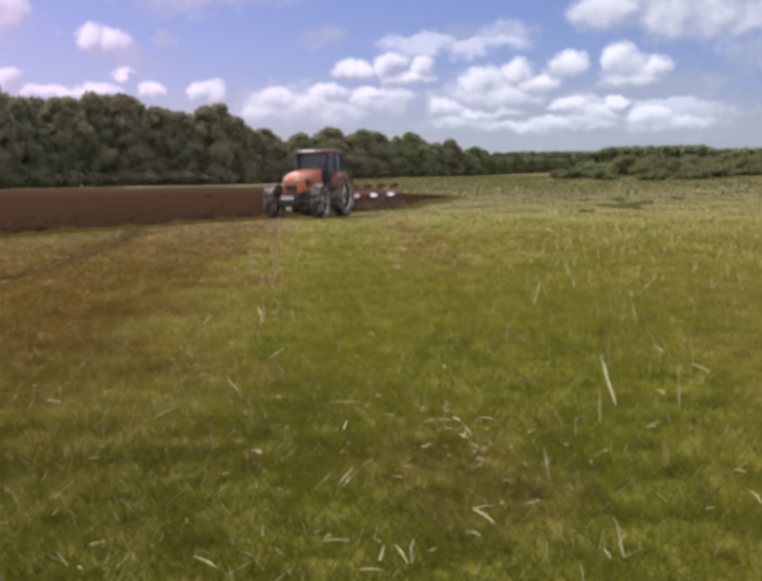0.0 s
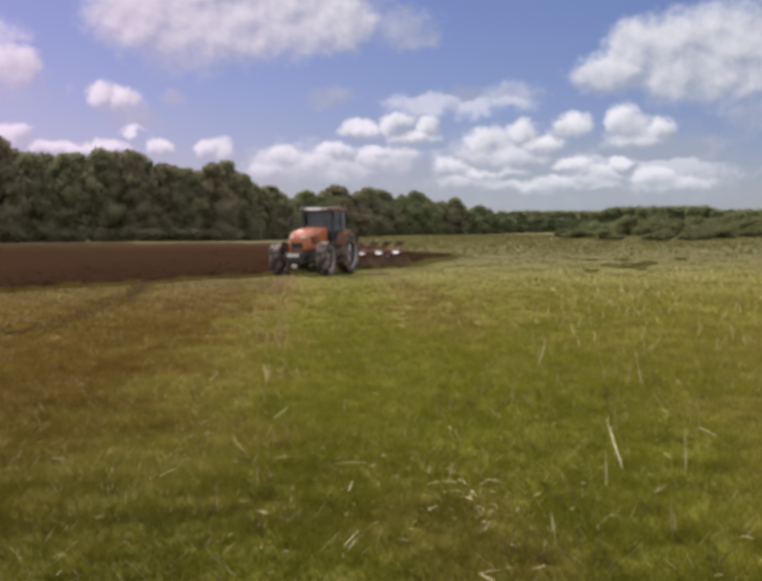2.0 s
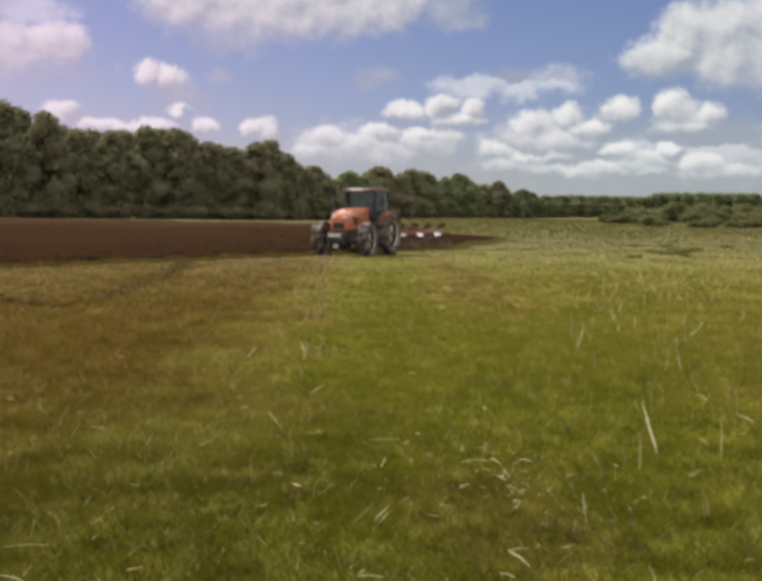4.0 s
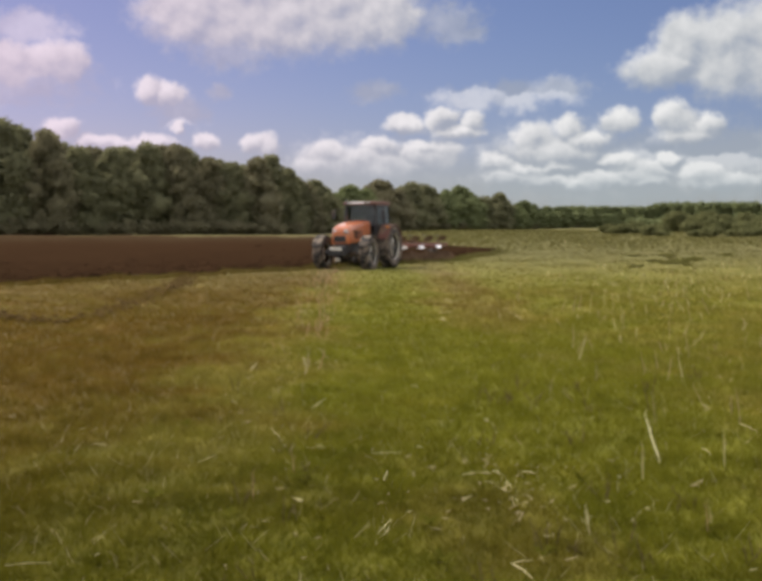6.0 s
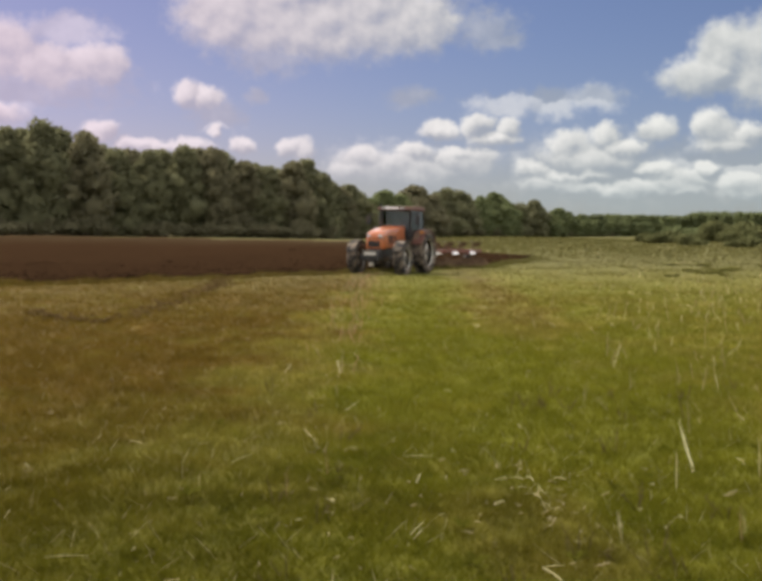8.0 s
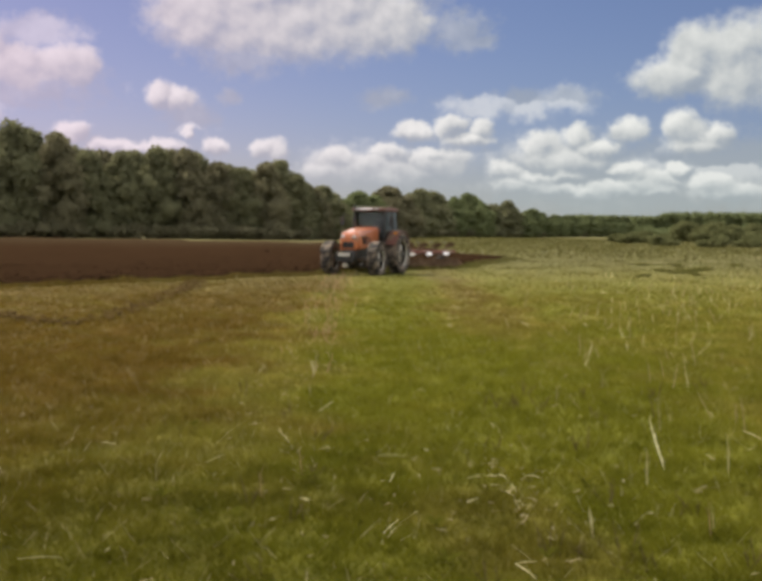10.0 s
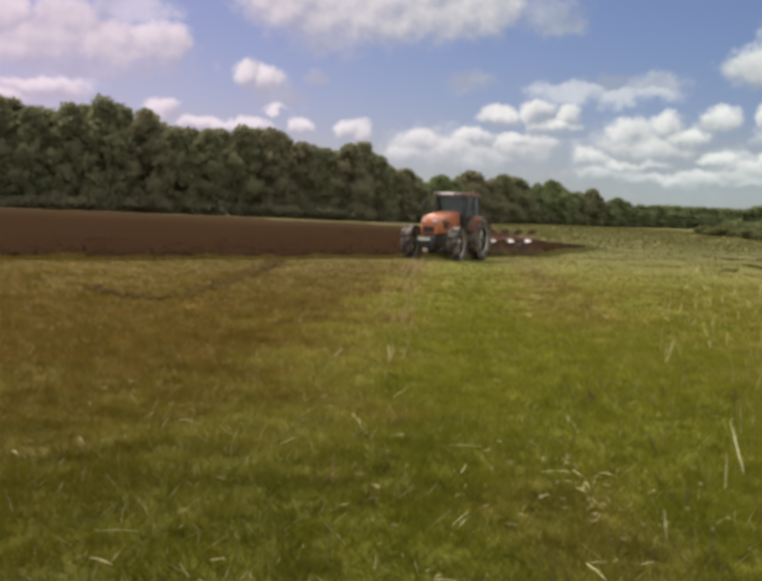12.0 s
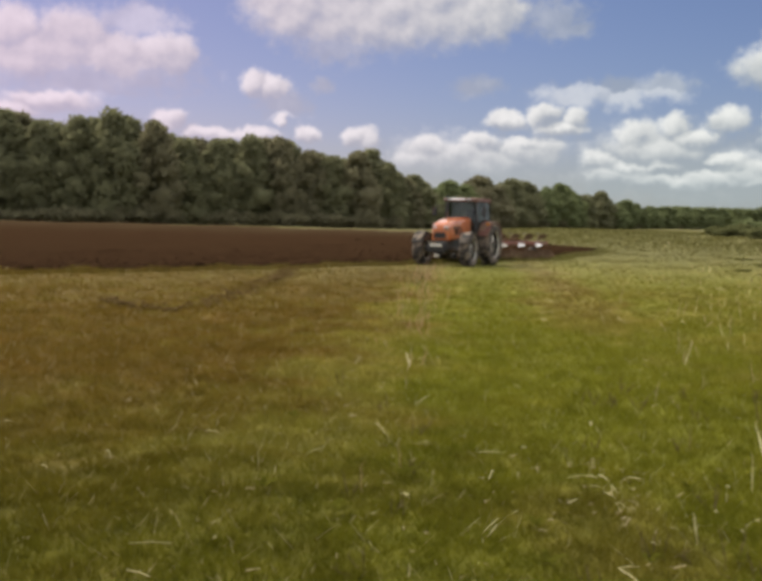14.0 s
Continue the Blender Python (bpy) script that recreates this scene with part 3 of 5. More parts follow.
def clods(name, label, places, seed, mat, flat=0.7):
    """Angular lumps of earth at (x, y, z, size)."""
    rs = np.random.RandomState(seed)
    base = np.array([(0, 0, 1), (0, 0, -1), (1, 0, 0), (-1, 0, 0), (0, 1, 0), (0, -1, 0)], float)
    tri = np.array([(0, 2, 4), (0, 4, 3), (0, 3, 5), (0, 5, 2), (1, 4, 2), (1, 3, 4), (1, 5, 3), (1, 2, 5)])
    n = len(places)
    v = base[None] * (0.7 + 0.6 * rs.rand(n, 6, 1)) + rs.normal(0, 0.16, (n, 6, 3))
    v[:, :, 2] *= flat
    v = v * places[:, None, 3:4] + places[:, None, :3]
    f = tri[None] + 6 * np.arange(n)[:, None, None]
    return tagged(new(name, fast_mesh(name, v.reshape(-1, 3), f.reshape(-1, 3), mat)), label, "clods", kind="stuff")


n = 5000
y = 20 + 50 * rs.rand(n)
q = np.abs(rs.normal(0, 4.5, n))
x = plough_edge(y) - 0.1 - q
size = rs.uniform(0.03, 0.11, n)
clods("earth_clods", "turned lumps of reddish-brown earth", np.stack([x, y, ground_height(x, y) + 0.13 + 0.03 * rs.rand(n), size], -1), 18, M_PLOUGHED)

# coarser tufts and broad dark leaves here and there in the sward
rs = np.random.RandomState(19)
k, each = 420, 22
r = np.sqrt(rs.rand(k) * (26.0 ** 2 - 3.5 ** 2) + 12.0)
a = np.radians(rs.uniform(-34, 31, k))
x, y = np.repeat(r * np.sin(a), each), np.repeat(r * np.cos(a), each)
n = len(x)
x, y = x + rs.normal(0, 0.045, n), y + rs.normal(0, 0.045, n)
h = np.repeat(rs.uniform(0.06, 0.17, k), each) * (0.5 + 0.7 * rs.rand(n))
t, u = rs.rand(n) * 6.28, rs.rand(n) * 6.28
lean = h * (0.2 + rs.rand(n))
z = ground_height(x, y) - 0.01
bx, by = np.cos(t) * 0.006, np.sin(t) * 0.006
v = np.stack([np.stack([x - bx, y - by, z], -1), np.stack([x + bx, y + by, z], -1), np.stack([x + lean * np.cos(u), y + lean * np.sin(u), z + h], -1)], 1)
v = v[x > plough_edge(y)]
tuft = fast_mesh("coarse_tufts", v.reshape(-1, 3), np.arange(3 * len(v)).reshape(-1, 3), M_GRASS)
tagged(new("coarse_tufts", tuft), "coarse taller tufts of grass in the field", "grass", kind="stuff")


# ---- woods ----
def leaf_cloud(rs, centres, radii, per, size):
    """Leaf sprays, as small bent quads, spread over lobes; each lobe is (x, y, z) with radii."""
    n = len(centres) * per
    c = np.repeat(np.array(centres), per, 0)
    r = np.repeat(np.array(radii), per, 0)
    d = rs.normal(0, 1, (n, 3))
    d /= np.linalg.norm(d, axis=1, keepdims=True)
    p = c + d * r * (0.55 + 0.5 * rs.rand(n, 1) ** 0.6)
    nrm = d * 0.6 + rs.normal(0, 0.8, (n, 3)) + np.array([0, 0, 0.25])
    nrm /= np.linalg.norm(nrm, axis=1, keepdims=True)
    up = rs.normal(0, 1, (n, 3))
    a = np.cross(nrm, up)
    a /= np.linalg.norm(a, axis=1, keepdims=True) + 1e-9
    b = np.cross(nrm, a)
    s = size * (0.5 + rs.rand(n, 1))
    v = np.stack([p - a * s, p - b * s * 0.55 - nrm * s * 0.15, p + a * s, p + b * s * 0.55 - nrm * s * 0.15], 1)
    return v.reshape(-1, 3), np.arange(4 * n).reshape(n, 4)


def lumps_within(rs, centres, radii, fill):
    """Uneven lumps of dense inner foliage, one in each lobe, as triangles."""
    bm = bmesh.new()
    bmesh.ops.create_icosphere(bm, subdivisions=1, radius=1)
    base = np.array([v.co[:] for v in bm.verts])
    tri = np.array([[v.index for v in f.verts] for f in bm.faces])
    bm.free()
    k = len(centres)
    v = base[None] * (fill + 0.12 * rs.normal(0, 1, (k, len(base), 1)))
    v = v * np.array(radii)[:, None, :] + np.array(centres)[:, None, :]
    f = tri[None] + len(base) * np.arange(k)[:, None, None]
    return v.reshape(-1, 3), f.reshape(-1, 3)


def foliage_mesh(name, rs, centres, radii, per, size, mat, floor=None, fill=0.72):
    """Leaf sprays over their dense inner lumps, in one mesh."""
    v, f = leaf_cloud(rs, centres, radii, per, size)
    lv, lf = lumps_within(rs, centres, radii, fill)
    tri = np.concatenate([f[:, [0, 1, 2]], f[:, [0, 2, 3]], lf + len(v)])
    v = np.concatenate([v, lv])
    if floor is not None:
        v[:, 2] = np.maximum(v[:, 2], floor)
    return fast_mesh(name, v, tri, mat)


def tree(name, label, mat, seed, lobes=30, per=190, slim=0.27, low=0.10, leaf=0.026, shape=1.0):
    """A tree of height 1: a tapered trunk with limbs, and a crown of leaf sprays with gaps."""
    rs = np.random.RandomState(seed)
    root = thing(name, label, "tree", "trees of the wood")
    bm = bmesh.new()
    bend = rs.normal(0, 0.015, (6, 2))
    spine = [(bend[i, 0] * i, bend[i, 1] * i, 0.16 * i - 0.02) for i in range(6)]
    tube(bm, spine, [0.028, 0.022, 0.018, 0.013, 0.009, 0.004], 7)
    centres, radii = [], []
    for i in range(lobes):
        f = (i + 0.5) / lobes
        z = low + (0.93 - low) * f
        girth = slim * (0.55 + 0.45 * math.sin(math.pi * min(1.0, 0.18 + 0.82 * f) ** shape))
        if f > 0.5:
            girth *= max(0.3, 1.0 - ((f - 0.5) / 0.55) ** 2.4)
        t = i * 2.4 + rs.rand()
        q = girth * (0.25 + 0.6 * rs.rand())
        centres.append((q * math.cos(t), q * math.sin(t), z))
        rad = (0.100 + 0.06 * rs.rand()) * (1.15 if f < 0.7 else 0.78)
        radii.append((rad * 1.15, rad * 1.15, rad * 0.85))
        if i % 3 == 0 and f < 0.85:
            j = max(1, min(4, int(z / 0.16)))
            s = Vector(spine[j])
            e = Vector(centres[-1])
            tube(bm, [s, s.lerp(e, 0.5) + Vector((0, 0, 0.02)), e], [0.010, 0.006, 0.002], 5)
    part("trunk", bm, M_BARK, root)
    crown = new("crown", foliage_mesh("crown", rs, centres, radii, per, leaf, mat))
    crown.parent = root
    return root


def place(ob, x, y, height, width=1.0, turn=0.0, z=0.0):
    ob.matrix_basis = Matrix.Translation((x, y, z)) @ Matrix.Rotation(turn, 4, "Z") @ Matrix.Diagonal((height * width, height * width, height, 1))
    return ob


KINDS = [
    tree("broadleaf_tree", "dark green broadleaf tree at the wood's edge", M_LEAF, 21),
    tree("broadleaf_tree", "rounded dark green broadleaf tree in the wood", M_LEAF, 22, slim=0.31, shape=0.8),
    tree("broadleaf_tree", "slender green broadleaf tree in the wood", M_LEAF, 23, slim=0.23, shape=1.2),
    tree("broadleaf_tree", "brownish-green broadleaf tree in the wood", M_LEAF_BROWN, 24, slim=0.28),
    tree("broadleaf_tree", "broadleaf tree farther along the wood, lightened green for haze", M_LEAF_HAZED, 25, slim=0.29, shape=0.9),
    tree("broadleaf_tree", "rounded broadleaf tree farther along the wood, lightened green for haze", M_LEAF_HAZED, 26, slim=0.32, shape=0.8),
]
used = set()


def plant(kind, x, y, height, width, turn):
    ob = KINDS[kind]
    if kind in used:
        ob = copy_thing(ob, Matrix())
    used.add(kind)
    return place(ob, x, y, height, width, turn, float(ground_height(np.array(x), np.array(y))) - 0.1)


# the wood's skyline: azimuth and height in degrees; its edge runs away from the left to the right
SKY_AZ = [-50, -40, -30, -26.4, -25.2, -23.7, -23.2, -20.7, -18.9, -17.6, -15.7, -13.7, -12.5, -11.3, -9.7, -8.1, -6.6, -5.2, -4.4, -3.4, -2.6, -1.0, 1.8, 2.9, 4.2, 5.0, 6.3, 7.4, 9.0, 11.5]
SKY_EL = [5.6, 5.8, 5.5, 5.35, 5.35, 4.7, 5.05, 5.6, 5.45, 4.6, 4.25, 4.5, 4.67, 4.45, 3.95, 3.6, 4.05, 3.05, 2.55, 2.5, 2.2, 2.35, 2.35, 2.05, 2.05, 1.75, 1.7, 1.15, 1.05, 1.05]
# great crowns farther along: azimuth, top and half width in degrees, and the sort of tree
CROWNS = [(-4.2, 2.65, 0.9, 0), (-1.8, 2.42, 0.85, 4), (-0.2, 2.6, 0.85, 3), (1.75, 2.45, 1.1, 1), (4.1, 2.25, 0.9, 5), (6.2, 1.9, 0.75, 1), (7.9, 1.4, 0.8, 4)]
rs = np.random.RandomState(8)
az = -49.0
while az < 12.4:
    d = float(np.interp(az, [-50, -20, -6, 0, 6, 12], [150, 154, 172, 225, 315, 420]))
    for row, back in ((0, 0.0), (1, 7.0)):
        b = az + rs.uniform(-0.2, 0.2) + 0.7 * row
        far = d / max(0.5, math.cos(radians(b))) ** 0.3 + back + rs.uniform(-2.0, 2.0)
        top = float(np.interp(b, SKY_AZ, SKY_EL))
        crown = max(range(len(CROWNS)), key=lambda i: CROWNS[i][1] - 0.5 * ((b - CROWNS[i][0]) / CROWNS[i][2]) ** 2)
        if -4.2 < b < 9.0:
            top = max(CROWNS[crown][1] - 0.5 * ((b - CROWNS[crown][0]) / CROWNS[crown][2]) ** 2, top - 0.55)
        h = far * math.tan(radians(top)) + 1.75 + rs.uniform(-0.9, 0.0) * (0.5 if b > -4.2 else 1.0)
        kind = int(rs.choice([0, 1, 2, 3], p=[0.26, 0.24, 0.18, 0.32]))
        if b > -4.2:
            kind = CROWNS[crown][3] if row == 0 or b < 9.0 else 4
        wide = float(np.interp(h, [8, 11, 18], [1.45, 1.1, 0.92])) * (0.9 if row == 0 else 1.1)
        plant(kind, far * math.sin(radians(b)), far * math.cos(radians(b)), h, wide, rs.uniform(0, 6.28))
    az += math.degrees(2.0 * 0.2 * h / d) * 0.82


def shrub(name, label, mat, seed, group):
    """A low bush of height 1, leafy to the ground."""
    rs = np.random.RandomState(seed)
    root = thing(name, label, "shrub", group)
    bm = bmesh.new()
    centres, radii = [], []
    for i in range(9):
        t = i * 2.4 + rs.rand()
        q = 0.75 * (0.2 + 0.8 * rs.rand())
        z = 0.25 + 0.45 * rs.rand() * (1.1 - q)
        centres.append((q * math.cos(t), q * math.sin(t), z))
        radii.append((0.36, 0.36, 0.28))
        tube(bm, [(0.05 * math.cos(t), 0.05 * math.sin(t), -0.05), (q * 0.5 * math.cos(t), q * 0.5 * math.sin(t), z * 0.6), centres[-1]], [0.03, 0.02, 0.008], 5)
    part("stem", bm, M_BARK, root)
    leaves = new("foliage", foliage_mesh("foliage", rs, centres, radii, 200, 0.075, mat, 0.0, 0.55))
    leaves.parent = root
    return root


edge_shrub = shrub("shrub", "dark brownish-green undergrowth at the foot of the wood", M_LEAF_BROWN, 31, "undergrowth of the wood")
first = True
az = -48.0
while az < 12.0:
    d = float(np.interp(az, [-50, -20, -6, 0, 6, 12], [150, 154, 172, 225, 315, 420])) / max(0.5, math.cos(radians(az))) ** 0.3 - 3.0 + rs.uniform(-1.0, 1.0)
    ob = edge_shrub if first else copy_thing(edge_shrub, Matrix())
    first = False
    h = rs.uniform(2.2, 3.8)
    x, y = d * math.sin(radians(az)), d * math.cos(radians(az))
    place(ob, x, y, h, rs.uniform(1.0, 1.35), rs.uniform(0, 6.28), float(ground_height(np.array(x), np.array(y))))
    az += math.degrees(3.4 / d)

bush = shrub("bush", "dark green bush standing in the rough grass", M_BUSH, 35, "bushes in the field")
BUSHES = [(37.5, 117, 1.5, 1.7), (41.5, 116, 1.7, 1.6), (34.0, 128, 1.5, 1.7), (47, 124, 1.6, 1.7), (54, 130, 1.7, 1.6), (60, 140, 2.0, 1.5)]
rs = np.random.RandomState(36)
for a in np.arange(12.6, 34, 0.55):
    d = 168 + 12 * math.sin(a * 1.3) + rs.uniform(-9, 9)
    BUSHES.append((d * math.sin(radians(a)), d * math.cos(radians(a)), rs.uniform(2.6, 4.1) * float(np.interp(a, [12.6, 15.2, 16.2], [0.45, 0.5, 1.0])), rs.uniform(1.2, 1.7)))
for i, (x, y, h, wd) in enumerate(BUSHES):
    ob = bush if i == 0 else copy_thing(bush, Matrix())
    place(ob, x, y, h, wd, i * 1.7, float(ground_height(np.array(float(x)), np.array(float(y)))))

# low weeds in dark clumps out on the rough grass
weeds = shrub("weed_clump", "low dark green clump of weeds in the rough grass", M_LOW_WEED, 37, "weed clumps in the field")
rs = np.random.RandomState(38)
for i in range(18):
    a, d = radians(rs.uniform(13.5, 19.0)), rs.uniform(40, 58)
    x, y = d * math.sin(a), d * math.cos(a)
    ob = weeds if i == 0 else copy_thing(weeds, Matrix())
    place(ob, x, y, rs.uniform(0.10, 0.18), rs.uniform(1.6, 3.0), rs.uniform(0, 6.28), float(ground_height(np.array(x), np.array(y))))

# far woodland and the hill behind it
rs = np.random.RandomState(40)
centres, radii = [], []
for a in np.arange(10.5, 62, 0.22):
    d = 620 + rs.uniform(-12, 12)
    top = d * math.tan(radians(float(np.interp(a, [10.5, 14.7, 15.2, 20.2, 20.7, 62], [0.90, 0.86, 1.08, 1.08, 0.85, 0.85])))) + 1.75
    for z in (0.10, 0.35, 0.60, 0.86):
        centres.append((d * math.sin(radians(a)), d * math.cos(radians(a)), top * z))
        radii.append((2.6, 2.6, top * 0.2))
v, f = leaf_cloud(rs, centres, radii, 90, 1.25)
tagged(new("far_wood", fast_mesh("far_wood", v, f, M_LEAF_HAZED)), "distant flat-topped belt of dark green woodland", "woodland", kind="stuff")
centres, radii = [], []
for a in np.arange(9.5, 62, 0.3):
    d = 480 + rs.uniform(-15, 15)
    h = 3.0 + 2.5 * abs(math.sin(a * 1.7)) * rs.uniform(0.5, 1)
    centres.append((d * math.sin(radians(a)), d * math.cos(radians(a)), h * 0.5))
    radii.append((2.4, 2.4, h * 0.55))
v, f = leaf_cloud(rs, centres, radii, 70, 1.0)
tagged(new("far_hedge", fast_mesh("far_hedge", v, f, M_LEAF_HAZED)), "distant low hedge of dull green bushes", "hedge", kind="stuff")

hill_az = np.radians(np.arange(-70, 75, 0.5))
hill_rows = []
for k, (d, f) in enumerate(((1300, -0.05), (1500, 0.55), (1700, 0.95), (1900, 1.0), (2300, 0.3))):
    top = 26 + 2.2 * np.sin(hill_az * 17) + 1.3 * np.sin(hill_az * 43 + 1) + 0.6 * np.sin(hill_az * 120)
    hill_rows.append(np.stack([d * np.sin(hill_az), d * np.cos(hill_az), top * f], -1))
hv = np.concatenate(hill_rows)
k = len(hill_az)
ids = np.arange(5 * k).reshape(5, k)
hf = np.stack([ids[:-1, :-1], ids[:-1, 1:], ids[1:, 1:], ids[1:, :-1]], -1).reshape(-1, 4)
M_HILL = soil_material("hazy_hill", (0.055, 0.075, 0.050), (0.13, 0.15, 0.10), 0.02)
tagged(new("backdrop_hill", fast_mesh("backdrop_hill", hv, hf, M_HILL, True)), "low hazy green hill on the horizon", "hill", kind="structure")


# ---- tractor ----
def wheel(parent, name, x, y, radius, width, lugs, side):
    """A tyre with chevron lugs on a dished rim; side is +1 for the left."""
    rim_r = radius * 0.60
    bm = bmesh.new()
    hw = width / 2
    prof = [(rim_r, -hw * 0.80), (rim_r * 1.12, -hw * 0.98), (radius * 0.86, -hw), (radius * 0.94, -hw * 0.82), (radius * 0.955, 0.0), (radius * 0.94, hw * 0.82), (radius * 0.86, hw), (rim_r * 1.12, hw * 0.98), (rim_r, hw * 0.80)]
    lathe(bm, prof, 40)
    for i in range(lugs):
        for s in (-1, 1):
            a = 2 * math.pi * (i + (0.25 if s > 0 else 0.0)) / lugs
            m = Matrix.Rotation(-a, 4, "Y") @ Matrix.Translation((radius * 0.965, s * hw * 0.46, 0)) @ Matrix.Rotation(s * radians(40), 4, "X")
            bmesh.ops.create_cube(bm, size=1, matrix=m @ Matrix.Diagonal((radius * 0.075, hw * 1.08, width * 0.11, 1)))
    tyre = part("tyre", bm, M_RUBBER, None, "muddy black tyre")
    bm = bmesh.new()
    o = hw * side
    lathe(bm, [(rim_r, -hw * 0.8), (rim_r * 1.03, -hw * 0.84), (rim_r * 0.97, -hw * 0.6), (rim_r * 0.9, o * 0.1), (rim_r * 0.55, o * 0.35), (rim_r * 0.28, o * 0.5), (0.0, o * 0.5)], 32)
    lathe(bm, [(rim_r * 0.97, hw * 0.6), (rim_r * 1.03, hw * 0.84), (rim_r, hw * 0.8)], 32)
    rim = part("rim", bm, M_RIM, None, "pale dusty wheel rim")
    bm = bmesh.new()
    lathe(bm, [(rim_r * 0.3, o * 0.45), (rim_r * 0.27, o * 0.72), (0.0, o * 0.78)], 16)
    for i in range(8):
        a = math.pi * i / 4
        box(bm, (rim_r * 0.42 * math.cos(a), o * 0.5, rim_r * 0.42 * math.sin(a)), (0.03, 0.05, 0.03))
    hub = part("hub", bm, M_IRON, None)
    root = new(name)
    root.parent = parent
    root.location = (x, y, radius - 0.03)
    for o2 in (tyre, rim, hub):
        o2.parent = root
    return root


def ring(x, half_w, z0, z1, r=0.12):
    """A rounded cross-section at x, from z0 to z1."""
    pts = []
    for cy, cz, a0 in ((half_w - r, z1 - r, 0), (-half_w + r, z1 - r, 90), (-half_w + r * 0.3, z0 + r * 0.3, 180), (half_w - r * 0.3, z0 + r * 0.3, 270)):
        rr = r if a0 < 180 else r * 0.3
        for k in range(5):
            a = radians(a0 + 22.5 * k)
            pts.append((x, cy + rr * math.cos(a), cz + rr * math.sin(a)))
    return pts


def make_tractor():
    """Forward is +x, left +y; the origin lies on the ground under the rear axle."""
    t = thing("tractor", "orange farm tractor with glazed cab ploughing the field", "tractor")
    # engine bonnet
    bm = bmesh.new()
    loft(bm, [ring(0.98, 0.45, 1.12, 1.96, 0.14), ring(1.7, 0.44, 1.10, 1.93, 0.16), ring(2.5, 0.42, 1.06, 1.84, 0.18), ring(3.0, 0.40, 1.02, 1.74, 0.18), ring(3.18, 0.36, 1.02, 1.62, 0.16), ring(3.24, 0.30, 1.06, 1.48, 0.12)])
    hood = part("bonnet", bm, M_ORANGE, t, "glossy orange engine bonnet", smooth=False)
    bm = bmesh.new()
    box(bm, (3.235, 0, 1.22), (0.05, 0.50, 0.24), 0.02)
    for k in range(5):
        box(bm, (3.265, 0, 1.12 + 0.05 * k), (0.02, 0.46, 0.014))
    part("grille", bm, M_BLACK, hood, "black front grille")
    for s in (-1, 1):
        bm = bmesh.new()
        box(bm, (3.17, 0.235 * s, 1.53), (0.12, 0.17, 0.10), 0.03, Matrix.Rotation(radians(-25), 4, "Y"))
        part("headlight", bm, M_LAMP, hood, "clear headlight")
        bm = bmesh.new()
        for k in range(7):
            box(bm, (1.9 + 0.13 * k, 0.425 * s, 1.40), (0.05, 0.03, 0.34), 0.008, Matrix.Rotation(radians(18), 4, "Y"))
        part("side_vent", bm, M_BLACK, hood, "dark side louvres")
    # engine, gearbox and frame
    bm = bmesh.new()
    box(bm, (2.05, 0, 0.92), (2.1, 0.56, 0.42), 0.05)
    box(bm, (0.45, 0, 0.86), (1.6, 0.62, 0.56), 0.07)
    box(bm, (2.6, 0, 0.72), (0.9, 0.34, 0.2), 0.04)
    part("chassis", bm, M_IRON, t, "dark dirty engine block and gearbox")
    bm = bmesh.new()
    tube(bm, [(2.62, -0.9, 0.66), (2.62, -0.4, 0.62), (2.62, 0.4, 0.62), (2.62, 0.9, 0.66)], [0.10, 0.12, 0.12, 0.10], 10)
    box(bm, (2.62, 0, 0.66), (0.34, 0.4, 0.28), 0.05)
    part("front_axle", bm, M_IRON, t)
    bm = bmesh.new()
    tube(bm, [(0, -0.95, 0.86), (0, -0.35, 0.86), (0, 0.35, 0.86), (0, 0.95, 0.86)], [0.13, 0.2, 0.2, 0.13], 12)
    part("rear_axle", bm, M_IRON, t)
    # front linkage with weights and its plate
    bm = bmesh.new()
    box(bm, (3.42, 0, 0.78), (0.30, 0.66, 0.34), 0.05)
    for k in range(-3, 4):
        box(bm, (3.58, 0.10 * k, 0.74), (0.16, 0.085, 0.36), 0.02)
    weights = part("front_weight", bm, M_BLACK, t, "black cast front weights")
    bm = bmesh.new()
    box(bm, (3.672, 0.0, 0.84), (0.012, 0.52, 0.12), 0.004)
    part("plate", bm, M_RIM, weights, "plain pale plate")
    bm = bmesh.new()
    box(bm, (3.5, 0.0, 0.42), (0.22, 0.16, 0.14), 0.04)
    part("tow_hitch", bm, M_RIM, weights, "worn pale tow hitch")
    for s, nm in ((-1, "front_wheel"), (1, "front_wheel")):
        wheel(t, nm, 2.62, 1.0 * s, 0.66, 0.42, 18, s)
        wheel(t, "rear_wheel", 0.0, 0.96 * s, 0.88, 0.52, 20, s)
        # front mudguards
        bm = bmesh.new()
        rings = []
        for k in range(9):
            a = radians(25 + 15 * k)
            cx, cz = 2.62 + 0.74 * math.cos(a), 0.63 + 0.74 * math.sin(a)
            rings.append([(cx, s * 1.0 - 0.2, cz), (cx, s * 1.0 + 0.2, cz), (cx * 0.995 + 0.013, s * 1.0 + 0.2, cz - 0.02), (cx * 0.995 + 0.013, s * 1.0 - 0.2, cz - 0.02)])
        loft(bm, rings)
        part("front_mudguard", bm, M_RUBBER, t)
        # rear fenders
        bm = bmesh.new()
        rings = []
